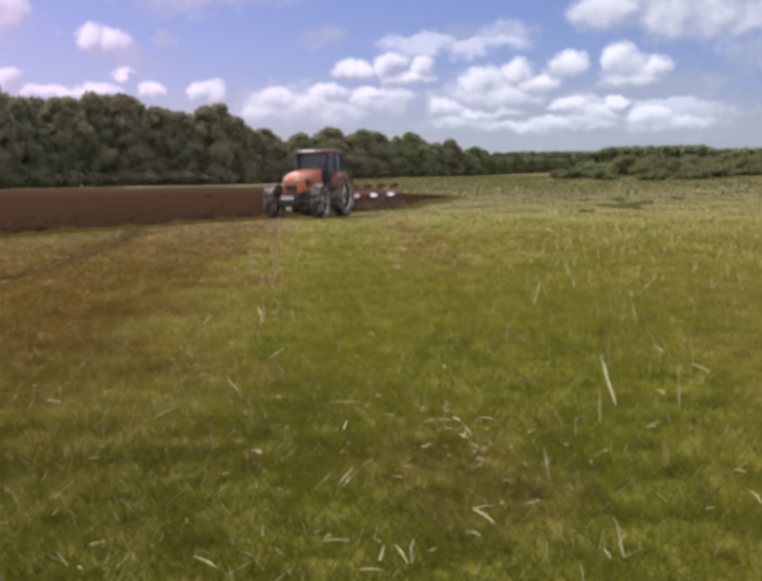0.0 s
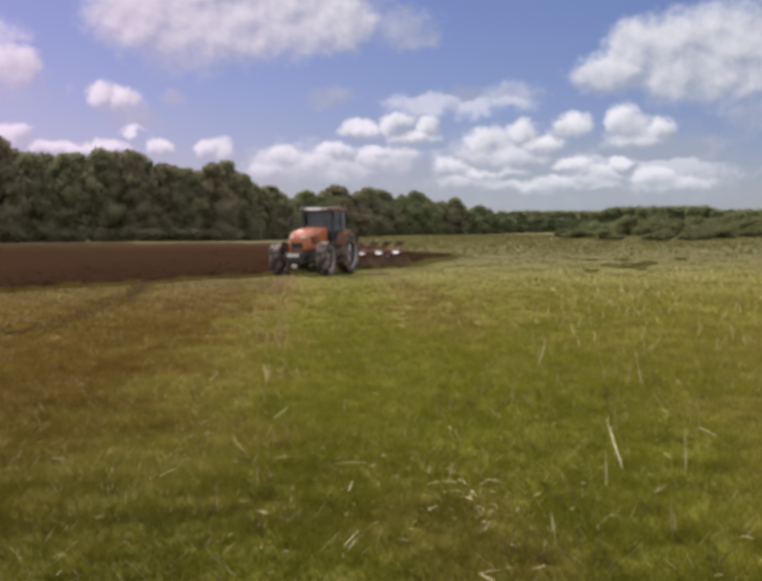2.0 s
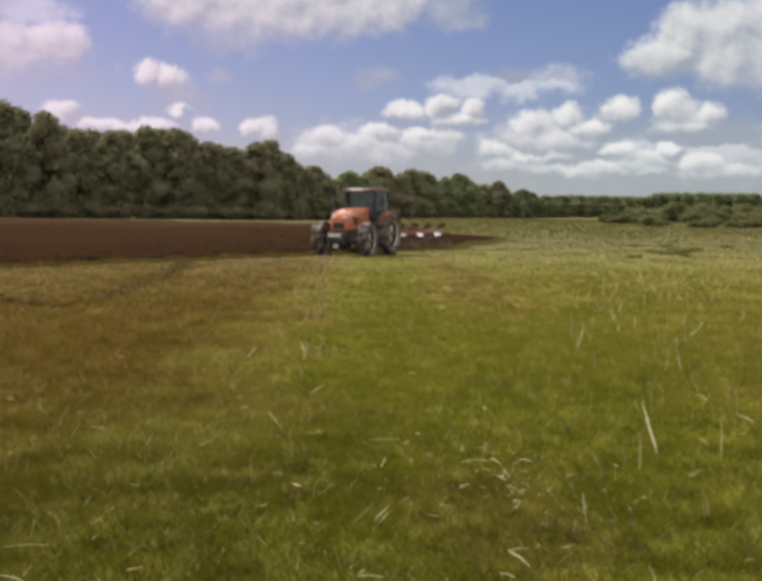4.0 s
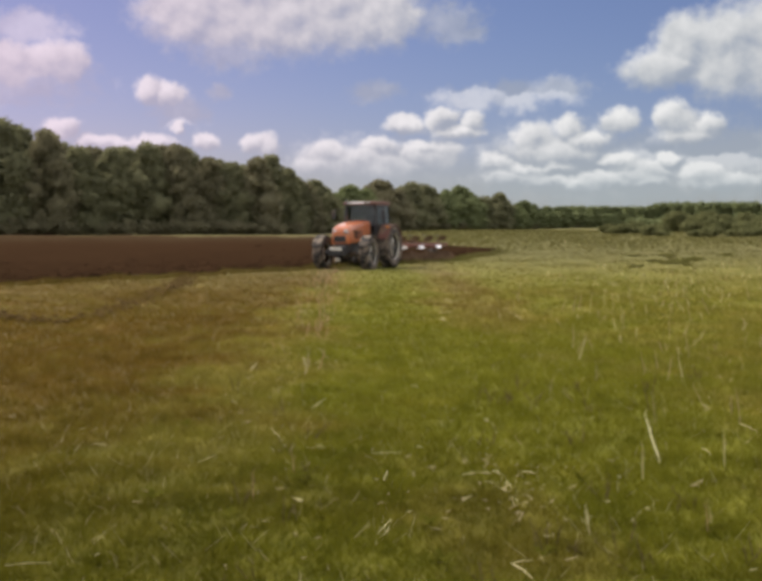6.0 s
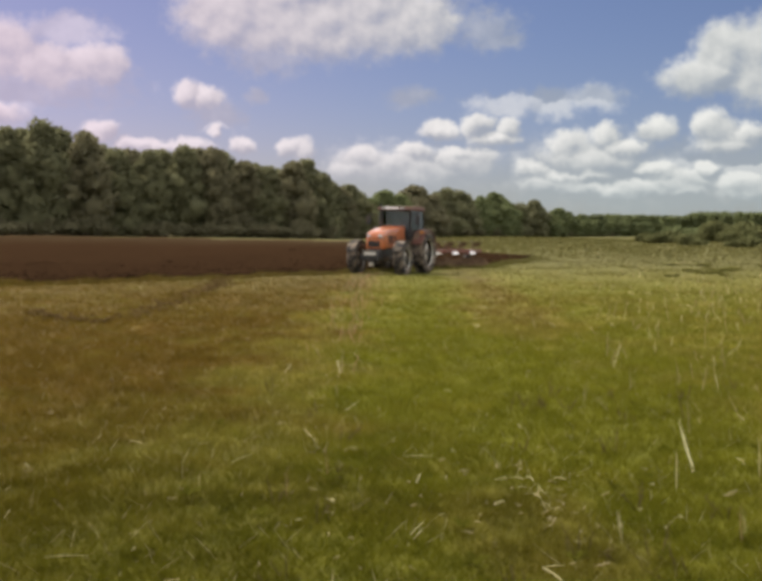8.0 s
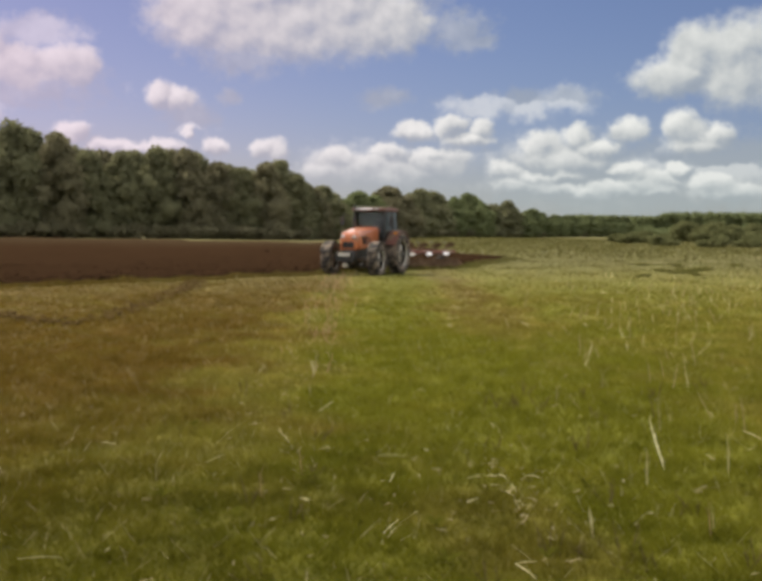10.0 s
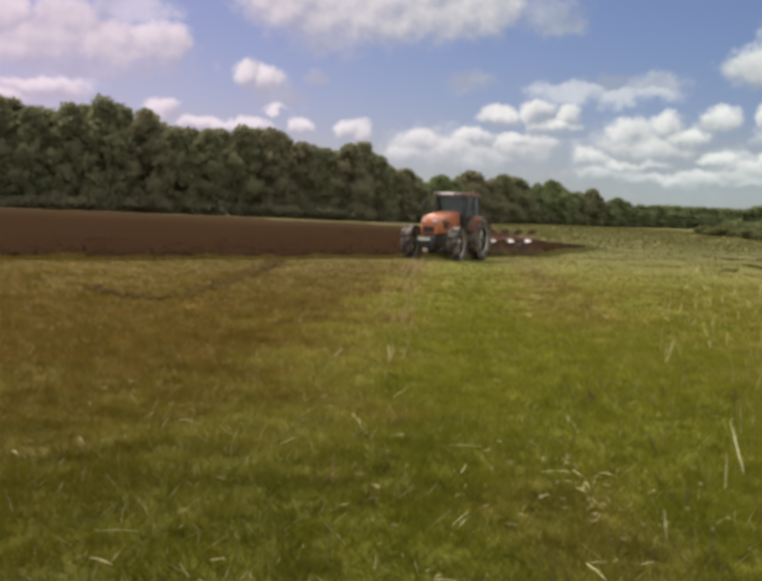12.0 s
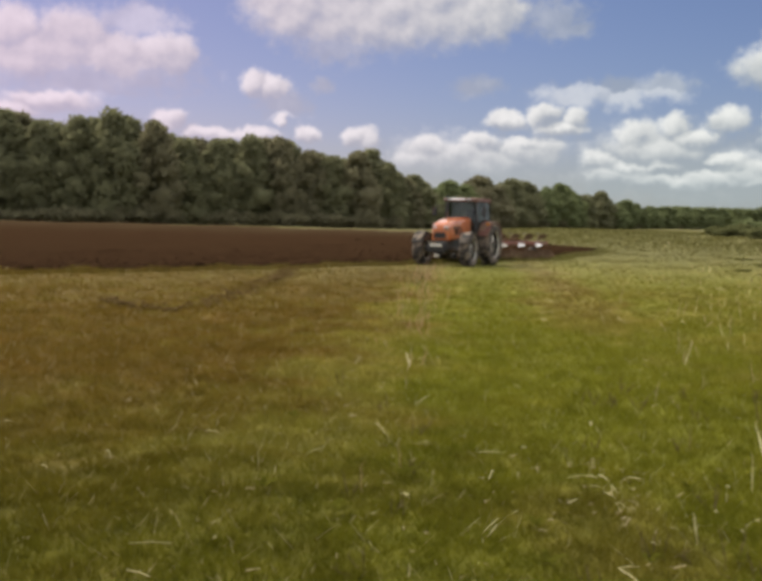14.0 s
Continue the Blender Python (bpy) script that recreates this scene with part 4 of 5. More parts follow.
        for k in range(11):
            a = radians(22 + 14 * k)
            cx, cz = 0.98 * math.cos(a), 0.85 + 0.98 * math.sin(a)
            ix, iz = 0.95 * math.cos(a), 0.85 + 0.95 * math.sin(a)
            rings.append([(cx, s * 0.70, cz), (cx, s * 1.20, cz - 0.01), (ix, s * 1.20, iz - 0.03), (ix, s * 0.70, iz)])
        loft(bm, rings)
        fender = part("rear_mudguard", bm, M_SHADE_RED, t, "muddy rear mudguard, its shade painted in dark red")
        bm = bmesh.new()
        box(bm, (0.60, s * 1.06, 1.70), (0.05, 0.16, 0.08), 0.02)
        part("indicator", bm, M_AMBER, fender, "amber indicator lamp")
        # steps
        bm = bmesh.new()
        for k in range(3):
            box(bm, (1.18 - 0.05 * k, s * (0.84 - 0.05 * k), 0.52 + 0.27 * k), (0.30, 0.22, 0.03), 0.008)
        box(bm, (1.34, s * 0.80, 0.82), (0.03, 0.03, 0.68))
        box(bm, (1.02, s * 0.80, 0.82), (0.03, 0.03, 0.68))
        part("steps", bm, M_BLACK, t)
        # mirrors on arms
        bm = bmesh.new()
        tube(bm, [(1.02, s * 0.74, 2.42), (1.22, s * 1.05, 2.44), (1.22, s * 1.08, 2.36)], 0.016, 6)
        box(bm, (1.22, s * 1.10, 2.18), (0.06, 0.20, 0.36), 0.03)
        part("mirror", bm, M_BLACK, t, "black wing mirror on an arm")
    # fuel tank
    bm = bmesh.new()
    box(bm, (1.15, 0.56, 0.72), (0.7, 0.3, 0.42), 0.08)
    part("fuel_tank", bm, M_BLACK, t)
    # cab
    bm = bmesh.new()
    box(bm, (0.22, 0, 1.22), (1.62, 1.42, 0.16), 0.05)
    box(bm, (-0.36, 0, 1.45), (0.46, 1.38, 0.36), 0.06)
    box(bm, (0.93, 0, 1.52), (0.14, 0.92, 0.5), 0.04)
    cab = part("cab", bm, M_BLACK, t, "black cab floor and firewall")
    corners = {"a": (1.02, 0.70), "b": (0.08, 0.76), "c": (-0.62, 0.68)}
    for nm, (x, y) in corners.items():
        for s in (-1, 1):
            bm = bmesh.new()
            lean = {"a": -0.10, "b": 0.0, "c": 0.04}[nm]
            tube(bm, [(x, y * s, 1.22), (x + lean * 0.5, y * s * 0.985, 1.95), (x + lean, y * s * 0.93, 2.62)], [0.05, 0.04, 0.045], 6)
            part("pillar", bm, M_BLACK, cab)

    def pane(name, pts):
        bm = bmesh.new()
        pts = [Vector(p) for p in pts]
        nrm = (pts[1] - pts[0]).cross(pts[2] - pts[0]).normalized() * 0.006
        loft(bm, [pts, [p + nrm for p in pts]])
        ob = part(name, bm, M_GLASS, cab, "tinted cab glass")
        ob.visible_shadow = False

    pane("windscreen", [(1.03, -0.64, 1.5), (1.03, 0.64, 1.5), (0.93, 0.60, 2.58), (0.93, -0.60, 2.58)])
    pane("rear_window", [(-0.62, -0.62, 1.62), (-0.62, 0.62, 1.62), (-0.58, 0.58, 2.58), (-0.58, -0.58, 2.58)])
    for s in (-1, 1):
        pane("door_pane", [(0.96, 0.71 * s, 1.32), (0.13, 0.76 * s, 1.32), (0.13, 0.705 * s, 2.58), (0.88, 0.66 * s, 2.58)])
        pane("side_window", [(0.03, 0.755 * s, 1.66), (-0.57, 0.69 * s, 1.66), (-0.54, 0.64 * s, 2.58), (0.03, 0.70 * s, 2.58)])
    bm = bmesh.new()
    loft(bm, [ring(1.20, 0.66, 2.62, 2.71, 0.04), ring(1.10, 0.74, 2.61, 2.74, 0.05), ring(0.3, 0.78, 2.60, 2.77, 0.06), ring(-0.6, 0.75, 2.60, 2.75, 0.06), ring(-0.74, 0.68, 2.62, 2.70, 0.04)])
    roof = part("roof", bm, M_SHADE_RED, cab, "cab roof, its shade painted in dull dark red")
    bm = bmesh.new()
    box(bm, (1.215, -0.14, 2.69), (0.06, 0.74, 0.075), 0.02)
    part("visor", bm, M_CREAM, roof, "pale front roof fascia")
    for s in (-1, 1):
        bm = bmesh.new()
        box(bm, (1.25, 0.42 * s, 2.69), (0.05, 0.18, 0.08), 0.02)
        part("work_lamp", bm, M_LAMP, roof)
    # inside the cab
    bm = bmesh.new()
    box(bm, (-0.05, 0, 1.55), (0.5, 0.5, 0.16), 0.05)
    box(bm, (-0.30, 0, 1.92), (0.14, 0.48, 0.70), 0.06, Matrix.Rotation(radians(-8), 4, "Y"))
    part("seat", bm, M_SEAT, cab, "dark cloth driving seat")
    bm = bmesh.new()
    tube(bm, [(0.85, 0, 1.4), (0.62, 0, 1.86)], 0.035, 8)
    rim_pts = [(0.60 + 0.20 * math.cos(a) * 0.8, 0.20 * math.sin(a), 1.88 + 0.20 * math.cos(a) * 0.5) for a in (2 * math.pi * k / 18 for k in range(19))]
    tube(bm, rim_pts, 0.016, 6)
    part("steering_wheel", bm, M_BLACK, cab)
    # exhaust and air intake
    bm = bmesh.new()
    tube(bm, [(1.12, -0.58, 1.35), (1.12, -0.58, 2.2), (1.12, -0.58, 2.74), (1.06, -0.60, 2.86)], [0.085, 0.085, 0.045, 0.045], 12)
    part("exhaust", bm, M_BLACK, t, "upright black exhaust stack")
    # rear lift arms
    bm = bmesh.new()
    for s in (-1, 1):
        tube(bm, [(-0.2, 0.34 * s, 0.62), (-1.15, 0.42 * s, 0.62)], 0.045, 8)
        tube(bm, [(-0.45, 0.34 * s, 1.2), (-0.9, 0.40 * s, 0.66)], 0.03, 6)
    tube(bm, [(-0.5, 0, 1.15), (-1.15, 0, 1.12)], 0.04, 8)
    part("lift_arm", bm, M_IRON, t)
    return t


tractor = make_tractor()
tractor.matrix_basis = pose(-0.62, 41.3, 0.0, 0, 0, -110) @ Matrix.Diagonal((0.96, 0.96, 0.96, 1))


def mouldboard(bm, up, side, long=0.62):
    """A curved, twisted blade, swept back; up is -1 for the blades in the earth."""
    rings = []
    for i in range(7):
        f = i / 6
        x = -0.05 + long * f
        curl = 0.34 * f * f * side
        lo, hi = 0.0 + 0.10 * f, 0.34 + 0.12 * math.sin(math.pi * f)
        col = []
        for k in range(5):
            g = k / 4
            z = lo + (hi - lo) * g
            col.append(Vector((x + 0.04 * g, side * 0.02 + curl + side * 0.14 * g * g * (0.4 + f), up * z)))
        back = [c + Vector((0, -0.014 * side, 0)) for c in reversed(col)]
        rings.append(col + back)
    loft(bm, rings)


def make_plough():
    """A four-furrow reversible plough; +x runs back from the hitch, the beam is slanted."""
    t = thing("reversible_plough", "four-furrow red plough with earthy mouldboards behind the tractor", "plough")
    bm = bmesh.new()
    box(bm, (0.12, 0, 0.88), (0.16, 0.9, 0.72), 0.04)
    box(bm, (0.4, 0, 0.95), (0.55, 0.26, 0.3), 0.05)
    tube(bm, [(0.1, 0.0, 1.2), (0.55, 0.0, 1.36), (1.0, 0.0, 1.02)], 0.05, 8)
    part("headstock", bm, M_RED, t, "red headstock with turnover frame")
    bm = bmesh.new()
    box(bm, (2.75, 0.0, 0.82), (4.6, 0.16, 0.16), 0.02)
    part("beam", bm, M_RED, t, "long faded red beam")
    for i in range(4):
        x = 1.15 + 1.05 * i
        for up, base, mat in ((-1, 0.30, M_RUST), (1, 0.78, M_RUST)):
            bm = bmesh.new()
            reach = 0.50 if up < 0 else 0.30
            tube(bm, [(x + 0.12, 0, 0.82), (x + 0.06, 0.02, 0.82 + up * reach * 0.56), (x + 0.16, 0.05, 0.82 + up * reach)], [0.055, 0.05, 0.04], 6)
            leg = part("leg", bm, M_RUST, t)
            bm = bmesh.new()
            mouldboard(bm, up, -1, 0.62 if up < 0 else 0.20)
            if up > 0:
                bmesh.ops.scale(bm, verts=bm.verts, vec=(0.8, 0.8, 0.6))
            bmesh.ops.translate(bm, verts=bm.verts, vec=(x, -0.06, 0.82 + up * reach * 0.5))
            part("mouldboard", bm, mat, leg, "worn earthy mouldboard")
            bm = bmesh.new()
            box(bm, (x - 0.08, -0.04, 0.82 + up * (reach * 0.5 + (0.48 if up < 0 else 0.28))), (0.34 if up < 0 else 0.2, 0.10, 0.05), 0.01)
            part("share", bm, M_IRON, leg)
    # plates stand in for glints on polished steel, painted white
    for x in (1.35, 2.65, 4.0):
        bm = bmesh.new()
        loft(bm, [[(x + 0.24 * f, -0.12 - 0.10 * f * f + o, 0.66 + 0.05 * f), (x + 0.24 * f, -0.24 - 0.10 * f * f + o, 0.66 + 0.05 * f), (x + 0.24 * f + 0.02, -0.10 - 0.10 * f * f + o, 0.82 - 0.04 * f)] for f, o in ((0.0, 0.0), (0.35, 0.0), (0.7, 0.0), (1.0, 0.0))])
        part("skimmer", bm, M_CREAM if x > 2 else M_RIM, t, "plate painted white as a steel glint" if x > 2 else "dirty plate painted pale as a fainter steel glint")
    bm = bmesh.new()
    lathe(bm, [(0.30, -0.10), (0.33, 0.0), (0.30, 0.10), (0.18, 0.10), (0.0, 0.06)], 24, centre=(4.55, 0.42, 0.30))
    lathe(bm, [(0.30, -0.10), (0.18, -0.10), (0.0, -0.06)], 24, centre=(4.55, 0.42, 0.30))
    wh = part("depth_wheel", bm, M_RUBBER, t, "muddy depth wheel")
    bm = bmesh.new()
    tube(bm, [(4.5, 0.05, 0.85), (4.55, 0.36, 0.7), (4.55, 0.40, 0.30)], 0.035, 6)
    part("stay", bm, M_RED, wh)
    return t


plough = make_plough()
plough.matrix_basis = pose(-0.18, 43.65, -0.03, 0, 0, 52)


# ---- straw, stalks and clods in the grass ----
def straw(x0, y0, x1, y1, thick=0.008, label="pale dry straw lying on the grass"):
    a, b = Vector((x0, y0, 0.055)), Vector((x1, y1, 0.065))
    mid = a.lerp(b, 0.5) + Vector((0.004, 0.0, 0.006))
    bm = bmesh.new()
    thick *= 0.33
    tube(bm, [a, a.lerp(mid, 0.6), mid, b], [thick * 0.8, thick, thick, thick * 0.5], 5)
    me = bpy.data.meshes.new("straw")
    bm.to_mesh(me)
    bm.free()
    me.materials.append(M_STRAW)
    z = float(ground_height(np.array(a.x), np.array(a.y)))
    ob = new("straw", me)
    ob.location.z = z
    return tagged(ob, label, "straw", "straws on the grass")


straw(-1.28, 6.90, -1.18, 7.12, 0.008)
straw(-1.86, 4.90, -1.64, 4.91, 0.007)
straw(-0.08, 7.24, 0.14, 7.21, 0.007)
straw(0.01, 6.48, 0.04, 6.70, 0.01)
straw(0.65, 4.95, 0.72, 4.71, 0.01)
straw(0.65, 4.95, 0.76, 4.96, 0.008)
straw(-0.91, 8.16, -0.73, 7.45, 0.006)
straw(-0.67, 5.56, -0.63, 5.55, 0.009)
straw(-0.54, 6.03, -0.47, 5.89, 0.008)
straw(-1.02, 12.80, -0.87, 11.44, 0.016)
straw(-1.53, 11.53, -1.51, 12.09, 0.012)
straw(-0.65, 9.14, -0.54, 9.62, 0.01)
straw(-0.49, 7.44, -0.43, 7.40, 0.01)
straw(1.06, 19.13, 1.36, 19.40, 0.016)
straw(1.00, 17.84, 1.08, 17.40, 0.022)
straw(2.48, 18.94, 2.45, 17.69, 0.016)
straw(2.45, 12.55, 3.00, 14.83, 0.01)
straw(2.98, 8.35, 2.99, 7.97, 0.01)
straw(1.59, 6.74, 1.60, 6.67, 0.01)
straw(0.50, 6.08, 0.56, 6.13, 0.012)
straw(-0.00, 5.30, 0.05, 5.49, 0.006)
straw(0.26, 7.51, 0.30, 7.43, 0.01)
straw(1.37, 6.12, 1.40, 6.10, 0.01)
straw(0.67, 6.77, 0.74, 6.69, 0.009)
straw(0.76, 6.83, 0.80, 6.66, 0.011)
straw(0.96, 6.82, 1.03, 6.73, 0.011)
straw(0.74, 6.39, 0.80, 6.24, 0.008)
straw(0.81, 6.54, 0.83, 6.32, 0.007)
straw(0.68, 6.53, 0.73, 6.46, 0.006)
straw(0.81, 6.18, 0.83, 6.02, 0.006)
straw(1.59, 6.00, 1.60, 5.93, 0.01)
straw(2.77, 7.66, 2.83, 7.67, 0.01)
straw(-2.23, 7.65, -2.09, 7.54, 0.008)
straw(-0.83, 12.27, -0.76, 12.29, 0.014)
straw(0.30, 10.66, 0.37, 10.48, 0.01)
straw(0.89, 8.68, 0.89, 8.46, 0.012)
straw(6.29, 28.03, 6.35, 27.28, 0.025)
straw(5.90, 28.33, 5.90, 27.54, 0.025)
straw(6.36, 23.91, 6.30, 23.17, 0.022)
straw(1.35, 22.53, 1.51, 21.61, 0.016)
straw(2.93, 9.18, 2.89, 8.84, 0.008)
straw(-0.10, 4.54, 0.03, 4.50, 0.008)
straw(0.15, 4.27, 0.18, 4.44, 0.008)
straw(0.23, 4.47, 0.27, 4.22, 0.008)
straw(0.06, 4.19, 0.16, 4.15, 0.008)
straw(-0.66, 4.40, -0.54, 4.23, 0.008)
straw(-1.45, 5.01, -1.43, 5.04, 0.008)
straw(-1.16, 4.34, -1.12, 4.28, 0.008)
straw(-0.02, 5.38, 0.06, 5.61, 0.008)
straw(0.14, 5.75, 0.18, 5.77, 0.008)
straw(2.16, 5.15, 2.11, 4.92, 0.008)
straw(-0.53, 6.01, -0.46, 5.93, 0.008)
straw(-0.09, 4.57, -0.06, 4.58, 0.008)
straw(1.82, 4.90, 1.86, 4.89, 0.008)
straw(0.89, 5.42, 0.91, 5.35, 0.008)
straw(2.21, 5.54, 2.25, 5.45, 0.008)
straw(2.41, 7.53, 2.40, 7.29, 0.008)
straw(0.58, 4.62, 0.63, 4.54, 0.008)
straw(0.54, 6.68, 0.66, 6.73, 0.008)
straw(1.16, 4.36, 1.15, 4.23, 0.008)
straw(-3.98, 7.82, -3.89, 7.77, 0.008)
straw(-3.02, 6.41, -2.92, 6.29, 0.008)
straw(-1.74, 4.53, -1.59, 4.43, 0.008)
straw(-2.51, 8.24, -2.45, 8.24, 0.008)
straw(-2.75, 6.90, -2.65, 6.72, 0.008)


def stalk(x, y, height, lean_x, lean_y, mat, thick, label, seed, group="withered stalks"):
    """A dry standing stem with a bend, side twigs and a ragged head."""
    rs = np.random.RandomState(seed)
    bm = bmesh.new()
    pts = [Vector((0, 0, -0.02))]
    for k in range(1, 6):
        f = k / 5
        pts.append(Vector((lean_x * f + rs.normal(0, 0.03) * lean_x * (1 - f), lean_y * f + rs.normal(0, 0.003), height * f)))
    tube(bm, pts, [thick, thick, thick * 0.9, thick * 0.8, thick * 0.6, thick * 0.3], 5)
    for k in range(4):
        p = pts[2 + k % 4]
        a = rs.rand() * 6.28
        tube(bm, [p, p + Vector((0.02 * math.cos(a), 0.02 * math.sin(a), 0.03 + 0.02 * rs.rand()))], [thick * 0.5, thick * 0.25], 4)
    me = bpy.data.meshes.new("dry_stalk")
    bm.to_mesh(me)
    bm.free()
    me.materials.append(mat)
    ob = new("dry_stalk", me)
    ob.location = (x, y, float(ground_height(np.array(x), np.array(y))))
    return tagged(ob, label, "stalk", group)


stalk(1.24, 4.31, 0.17, -0.03, 0.03, M_STRAW, 0.0062, "pale stalk standing in the grass", 150)
stalk(0.30, 4.31, 0.09, -0.01, 0.03, M_STRAW, 0.0031, "pale stalk standing in the grass", 151)
stalk(1.21, 5.78, 0.09, -0.01, 0.03, M_STRAW, 0.0050, "pale stalk standing in the grass", 152)
stalk(1.90, 5.72, 0.10, -0.00, 0.03, M_STRAW, 0.0025, "pale stalk standing in the grass", 153)
stalk(2.03, 7.28, 0.36, -0.11, 0.03, M_BLEACHED, 0.0072, "bright pale broken stalk standing in the grass", 100)
stalk(2.42, 9.01, 0.34, -0.09, 0.03, M_WEED, 0.0052, "thin dark withered stem standing in the grass", 101)
stalk(1.77, 6.75, 0.25, 0.00, 0.03, M_STRAW, 0.0037, "thin pale stalk standing in the grass", 102)
stalk(3.29, 10.97, 0.25, -0.05, 0.03, M_STRAW, 0.0062, "pale stalk standing in the grass", 103)
stalk(2.95, 9.09, 0.23, -0.12, 0.03, M_STALK, 0.0037, "leaning withered stalk in the grass", 104)
stalk(2.43, 7.07, 0.28, 0.00, 0.03, M_STRAW, 0.0037, "thin pale stalk standing in the grass", 105)
stalk(1.18, 5.62, 0.10, -0.01, 0.03, M_STRAW, 0.0050, "short pale stalk in the grass", 106)
stalk(1.85, 5.62, 0.20, -0.01, 0.03, M_RUDDY, 0.0025, "thin dark dead stem in the grass", 107)
stalk(2.50, 12.78, 0.31, 0.08, 0.03, M_STRAW, 0.0050, "pale stalk standing in the grass", 108)
stalk(-0.58, 6.62, 0.20, -0.02, 0.03, M_RUDDY, 0.0025, "thin dark dead stem in the grass", 109)
stalk(-0.79, 6.13, 0.17, -0.01, 0.03, M_RUDDY, 0.0025, "thin dark dead stem in the grass", 110)
stalk(2.30, 10.78, 0.21, 0.00, 0.03, M_STALK, 0.0037, "thin withered stalk standing in the grass", 111)
stalk(1.67, 9.95, 0.17, 0.01, 0.03, M_STALK, 0.0037, "thin withered stalk standing in the grass", 112)
stalk(2.32, 8.49, 0.29, -0.02, 0.03, M_STALK, 0.0037, "thin withered stalk standing in the grass", 113)
stalk(5.31, 17.36, 0.42, -0.06, 0.03, M_STALK, 0.0050, "thin withered stalk standing in the grass", 114)
stalk(6.30, 21.52, 0.31, -0.04, 0.03, M_STRAW, 0.0062, "pale stalk standing in the grass", 115)


rs = np.random.RandomState(77)
# pale stalks standing thinly over the rough grass
for i in range(48):
    y = rs.uniform(8.5, 30)
    x = rs.uniform(0.10, 0.42) * y
    stalk(x, y, rs.uniform(0.12, 0.34), rs.normal(0, 0.07), rs.normal(0, 0.05), M_STALK, 0.003 + 0.0002 * y, "thin withered stalk standing in the grass", 200 + i)
# bleached stubs of stubble and seed heads catching the light, in loose drifts
for i in range(96):
    y = rs.uniform(13, 42)
    x = (rs.uniform(0.19, 0.42) + 0.03 * math.sin(y * 0.9)) * y
    stalk(x, y, rs.uniform(0.07, 0.17), rs.normal(0, 0.05), rs.normal(0, 0.05), M_STRAW if i % 3 else M_STALK, 0.004 + 0.0003 * y, "short pale stub of stubble standing in the grass", 700 + i, "stubble stubs")
# dark weed stems in clumps, near at hand in the rough grass
for i in range(26):
    y = rs.uniform(4.0, 11.0)
    x = rs.uniform(0.08, 0.38) * y if i % 4 else rs.uniform(-0.16, -0.02) * y
    for k in range(3):
        stalk(x + rs.normal(0, 0.05), y + rs.normal(0, 0.05), rs.uniform(0.05, 0.17), rs.normal(0, 0.06), rs.normal(0, 0.04), M_WEED, 0.0028 + 0.0003 * y, "dark brown weed stem in the rough grass", 900 + 3 * i + k, "dark weeds")
# a row of ruddy dead weeds along the withered strip
for i in range(150):
    y = 8.0 + 30.0 * rs.rand() ** 0.6
    x = -0.75 - 0.045 * (y - 8) + rs.normal(0, 0.14 + 0.004 * y)
    stalk(x, y, rs.uniform(0.06, 0.22), rs.normal(0, 0.06), rs.normal(0, 0.05), M_RUDDY if i % 3 else M_STALK, 0.004 + 0.0002 * y, "ruddy dead weed stem in the withered strip", 400 + i, "dead weeds")

# broad-leaved weeds, flat dark rosettes in the sward
def rosette(x, y, size, seed):
    rs = np.random.RandomState(seed)
    root = thing("leafy_weed", "low dark green broad-leaved weed growing in the grass", "weed", "broad-leaved weeds")
    root.location = (x, y, float(ground_height(np.array(x), np.array(y))) + 0.02)
    for k in range(int(rs.randint(6, 9))):
        bm = bmesh.new()
        a = k * 2.4 + rs.normal(0, 0.2)
        out, side = Vector((math.cos(a), math.sin(a), 0)), Vector((-math.sin(a), math.cos(a), 0))
        long, rise = size * rs.uniform(0.6, 1.1), size * rs.uniform(0.25, 0.7)
        rows = []
        for f, wide in ((0.05, 0.04), (0.35, 0.15), (0.65, 0.19), (0.9, 0.10), (1.0, 0.01)):
            mid = out * long * f + Vector((0, 0, rise * math.sin(2.2 * f) + 0.015))
            rows.append([bm.verts.new(mid - side * wide * size), bm.verts.new(mid - Vector((0, 0, 0.05 * size))), bm.verts.new(mid + side * wide * size)])
        for p, q in zip(rows, rows[1:]):
            for c in range(2):
                bm.faces.new((p[c], p[c + 1], q[c + 1], q[c]))
        part("leaf", bm, M_ROSETTE, root)
    return root


ROSETTES = [(1.64, 6.99), (-1.65, 8.35), (-0.87, 5.64), (0.84, 5.12), (0.28, 5.62), (1.87, 5.65), (-0.54, 6.53), (1.34, 6.64), (2.39, 6.67), (-0.76, 10.45), (2.63, 9.99), (1.33, 5.29), (0.32, 4.95), (2.10, 9.69), (-1.40, 6.09), (2.67, 7.92)]
for i, (x, y) in enumerate(ROSETTES):
    rosette(x, y, 0.075 + 0.03 * ((i * 7) % 5) / 4, 1200 + i)

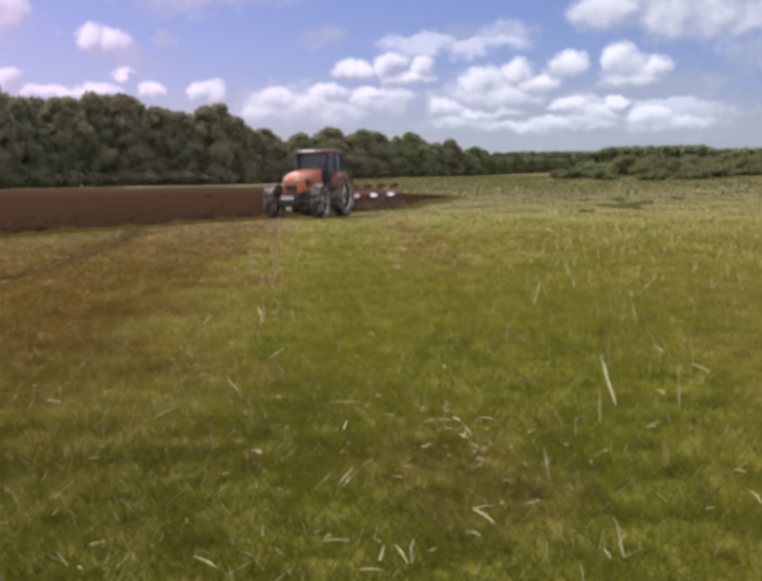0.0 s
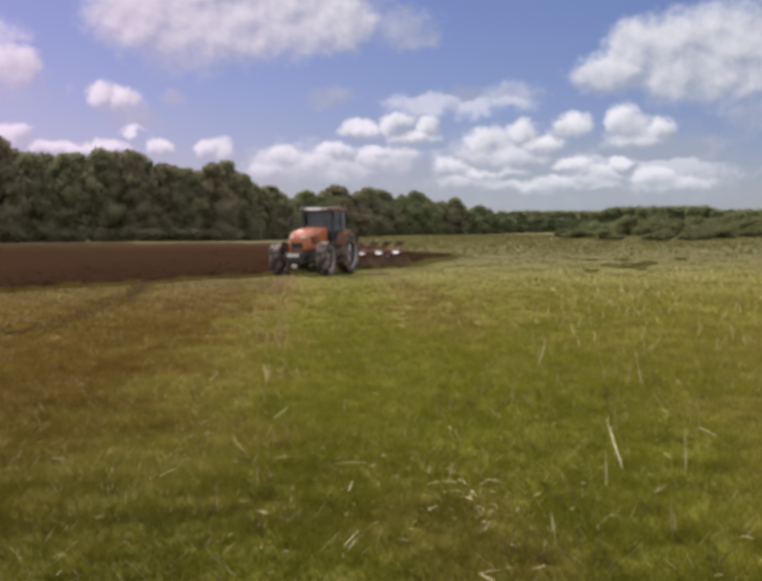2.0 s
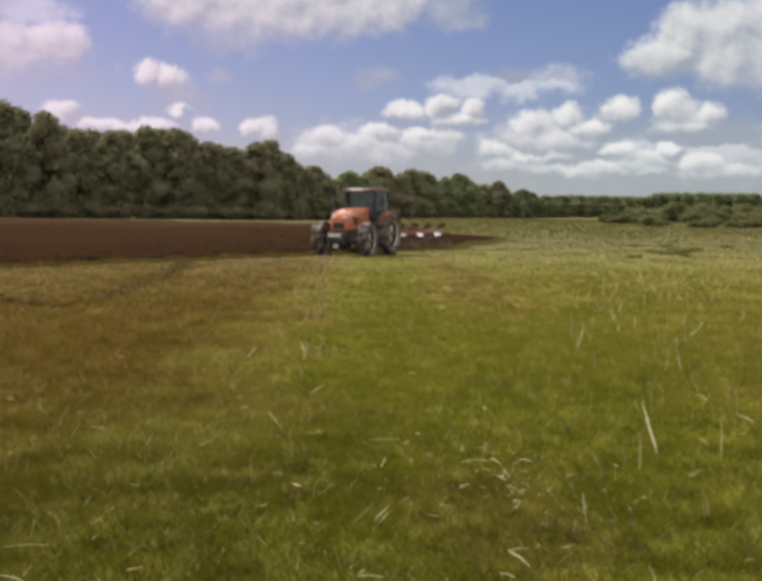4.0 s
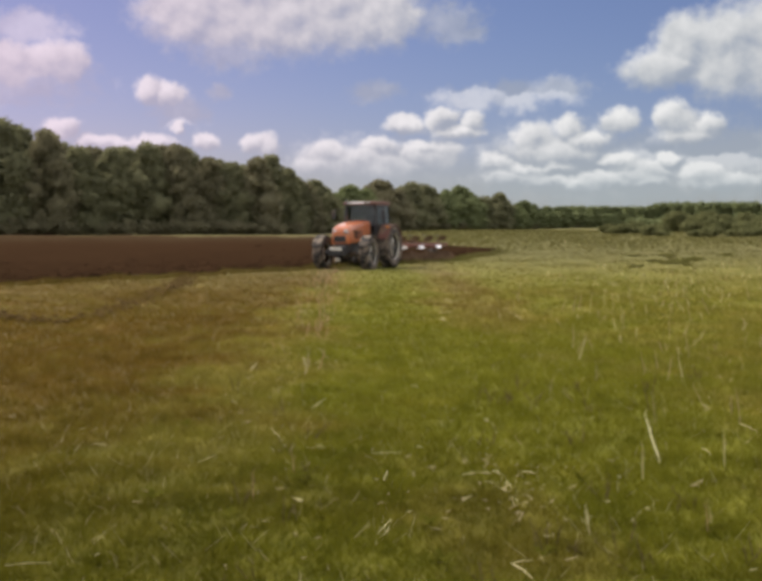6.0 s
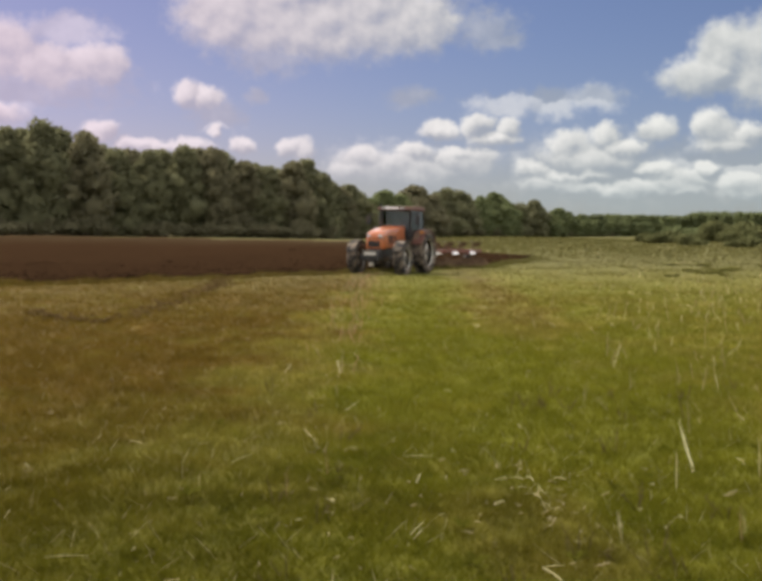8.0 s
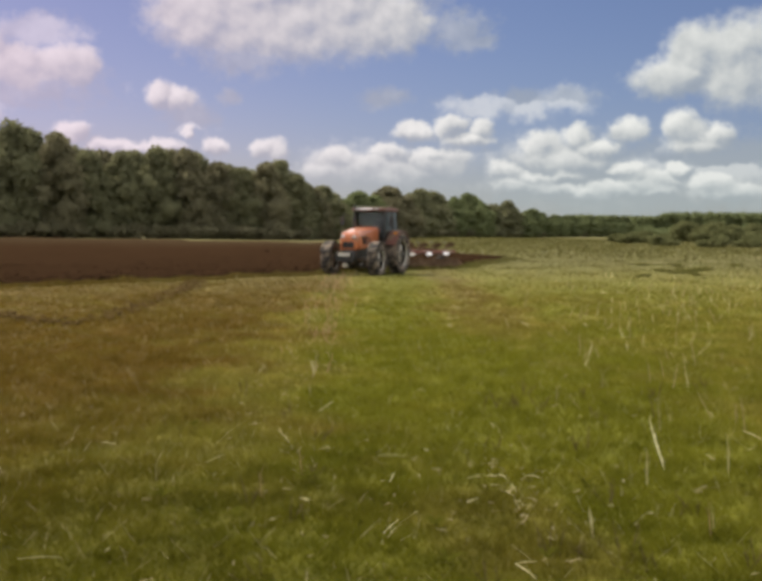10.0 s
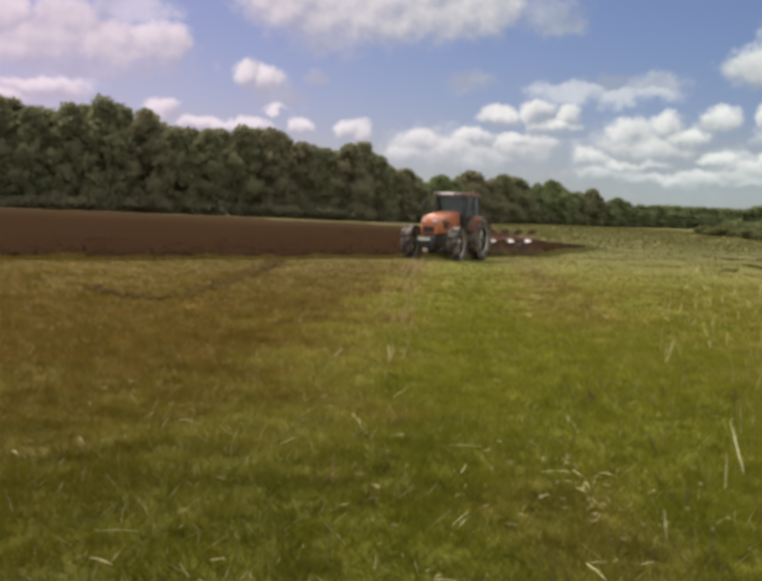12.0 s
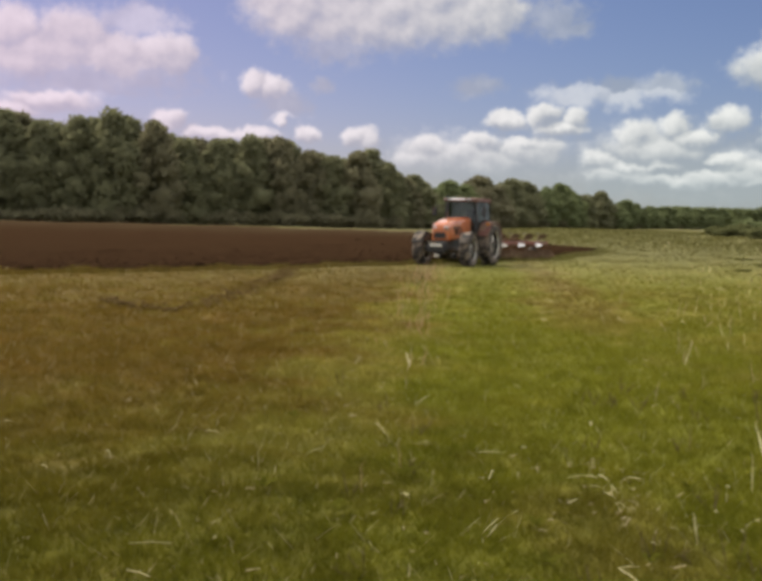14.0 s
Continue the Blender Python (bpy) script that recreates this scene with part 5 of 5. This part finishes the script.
# straw litter: short flat bits, thickest where the turf is worn
rs = np.random.RandomState(91)
n = 1500
r = np.sqrt(rs.rand(n) * (22.0 ** 2 - 3.0 ** 2) + 9.0)
a = np.radians(rs.uniform(-34, 30, n))
x, y = r * np.sin(a), r * np.cos(a)
x[:110], y[:110] = rs.normal(0.85, 0.30, 110), rs.normal(6.4, 0.6, 110)
x[110:400] = -0.75 - 0.045 * (y[110:400] - 8) + rs.normal(0, 0.3, 290)
t = rs.rand(n) * math.pi
half, wide = rs.uniform(0.010, 0.035, n), rs.uniform(0.001, 0.0026, n) * (1 + 0.05 * r)
z = ground_height(x, y) + rs.uniform(0.03, 0.065, n)
dx, dy = np.cos(t) * half, np.sin(t) * half
ox, oy = -np.sin(t) * wide, np.cos(t) * wide
tip = rs.normal(0, 0.012, n)
v = np.stack([np.stack([x - dx - ox, y - dy - oy, z], -1), np.stack([x + dx - ox, y + dy - oy, z + tip], -1), np.stack([x + dx + ox, y + dy + oy, z + tip + 0.003], -1), np.stack([x - dx + ox, y - dy + oy, z + 0.003], -1)], 1)
litter = fast_mesh("straw_litter", v.reshape(-1, 3), np.arange(4 * n).reshape(n, 4), M_STALK)
tagged(new("straw_litter", litter), "short bits of pale dry straw scattered in the grass", "straw", kind="stuff")

# an old furrow's broken turf lip
rs = np.random.RandomState(55)
LIP = [(-7.6, 19.3), (-6.8, 18.6), (-6.3, 17.9), (-5.7, 17.5), (-5.35, 18.1), (-5.4, 19.8), (-5.57, 22.4), (-5.75, 26.0), (-5.95, 29.5), (-6.3, 33.0)]
lumps = []
for (xa, ya), (xb, yb) in zip(LIP, LIP[1:]):
    k = int(math.hypot(xb - xa, yb - ya) / 0.040)
    for i in range(k):
        f = (i + rs.rand()) / k
        x, y = xa + (xb - xa) * f + rs.normal(0, 0.19), ya + (yb - ya) * f + rs.normal(0, 0.19)
        lumps.append((x, y, 0.02 + 0.05 * rs.rand(), rs.uniform(0.025, 0.062)))
clods("turf_clods", "line of dark broken turf clods in the grass", np.array(lumps), 56, M_CLOD)
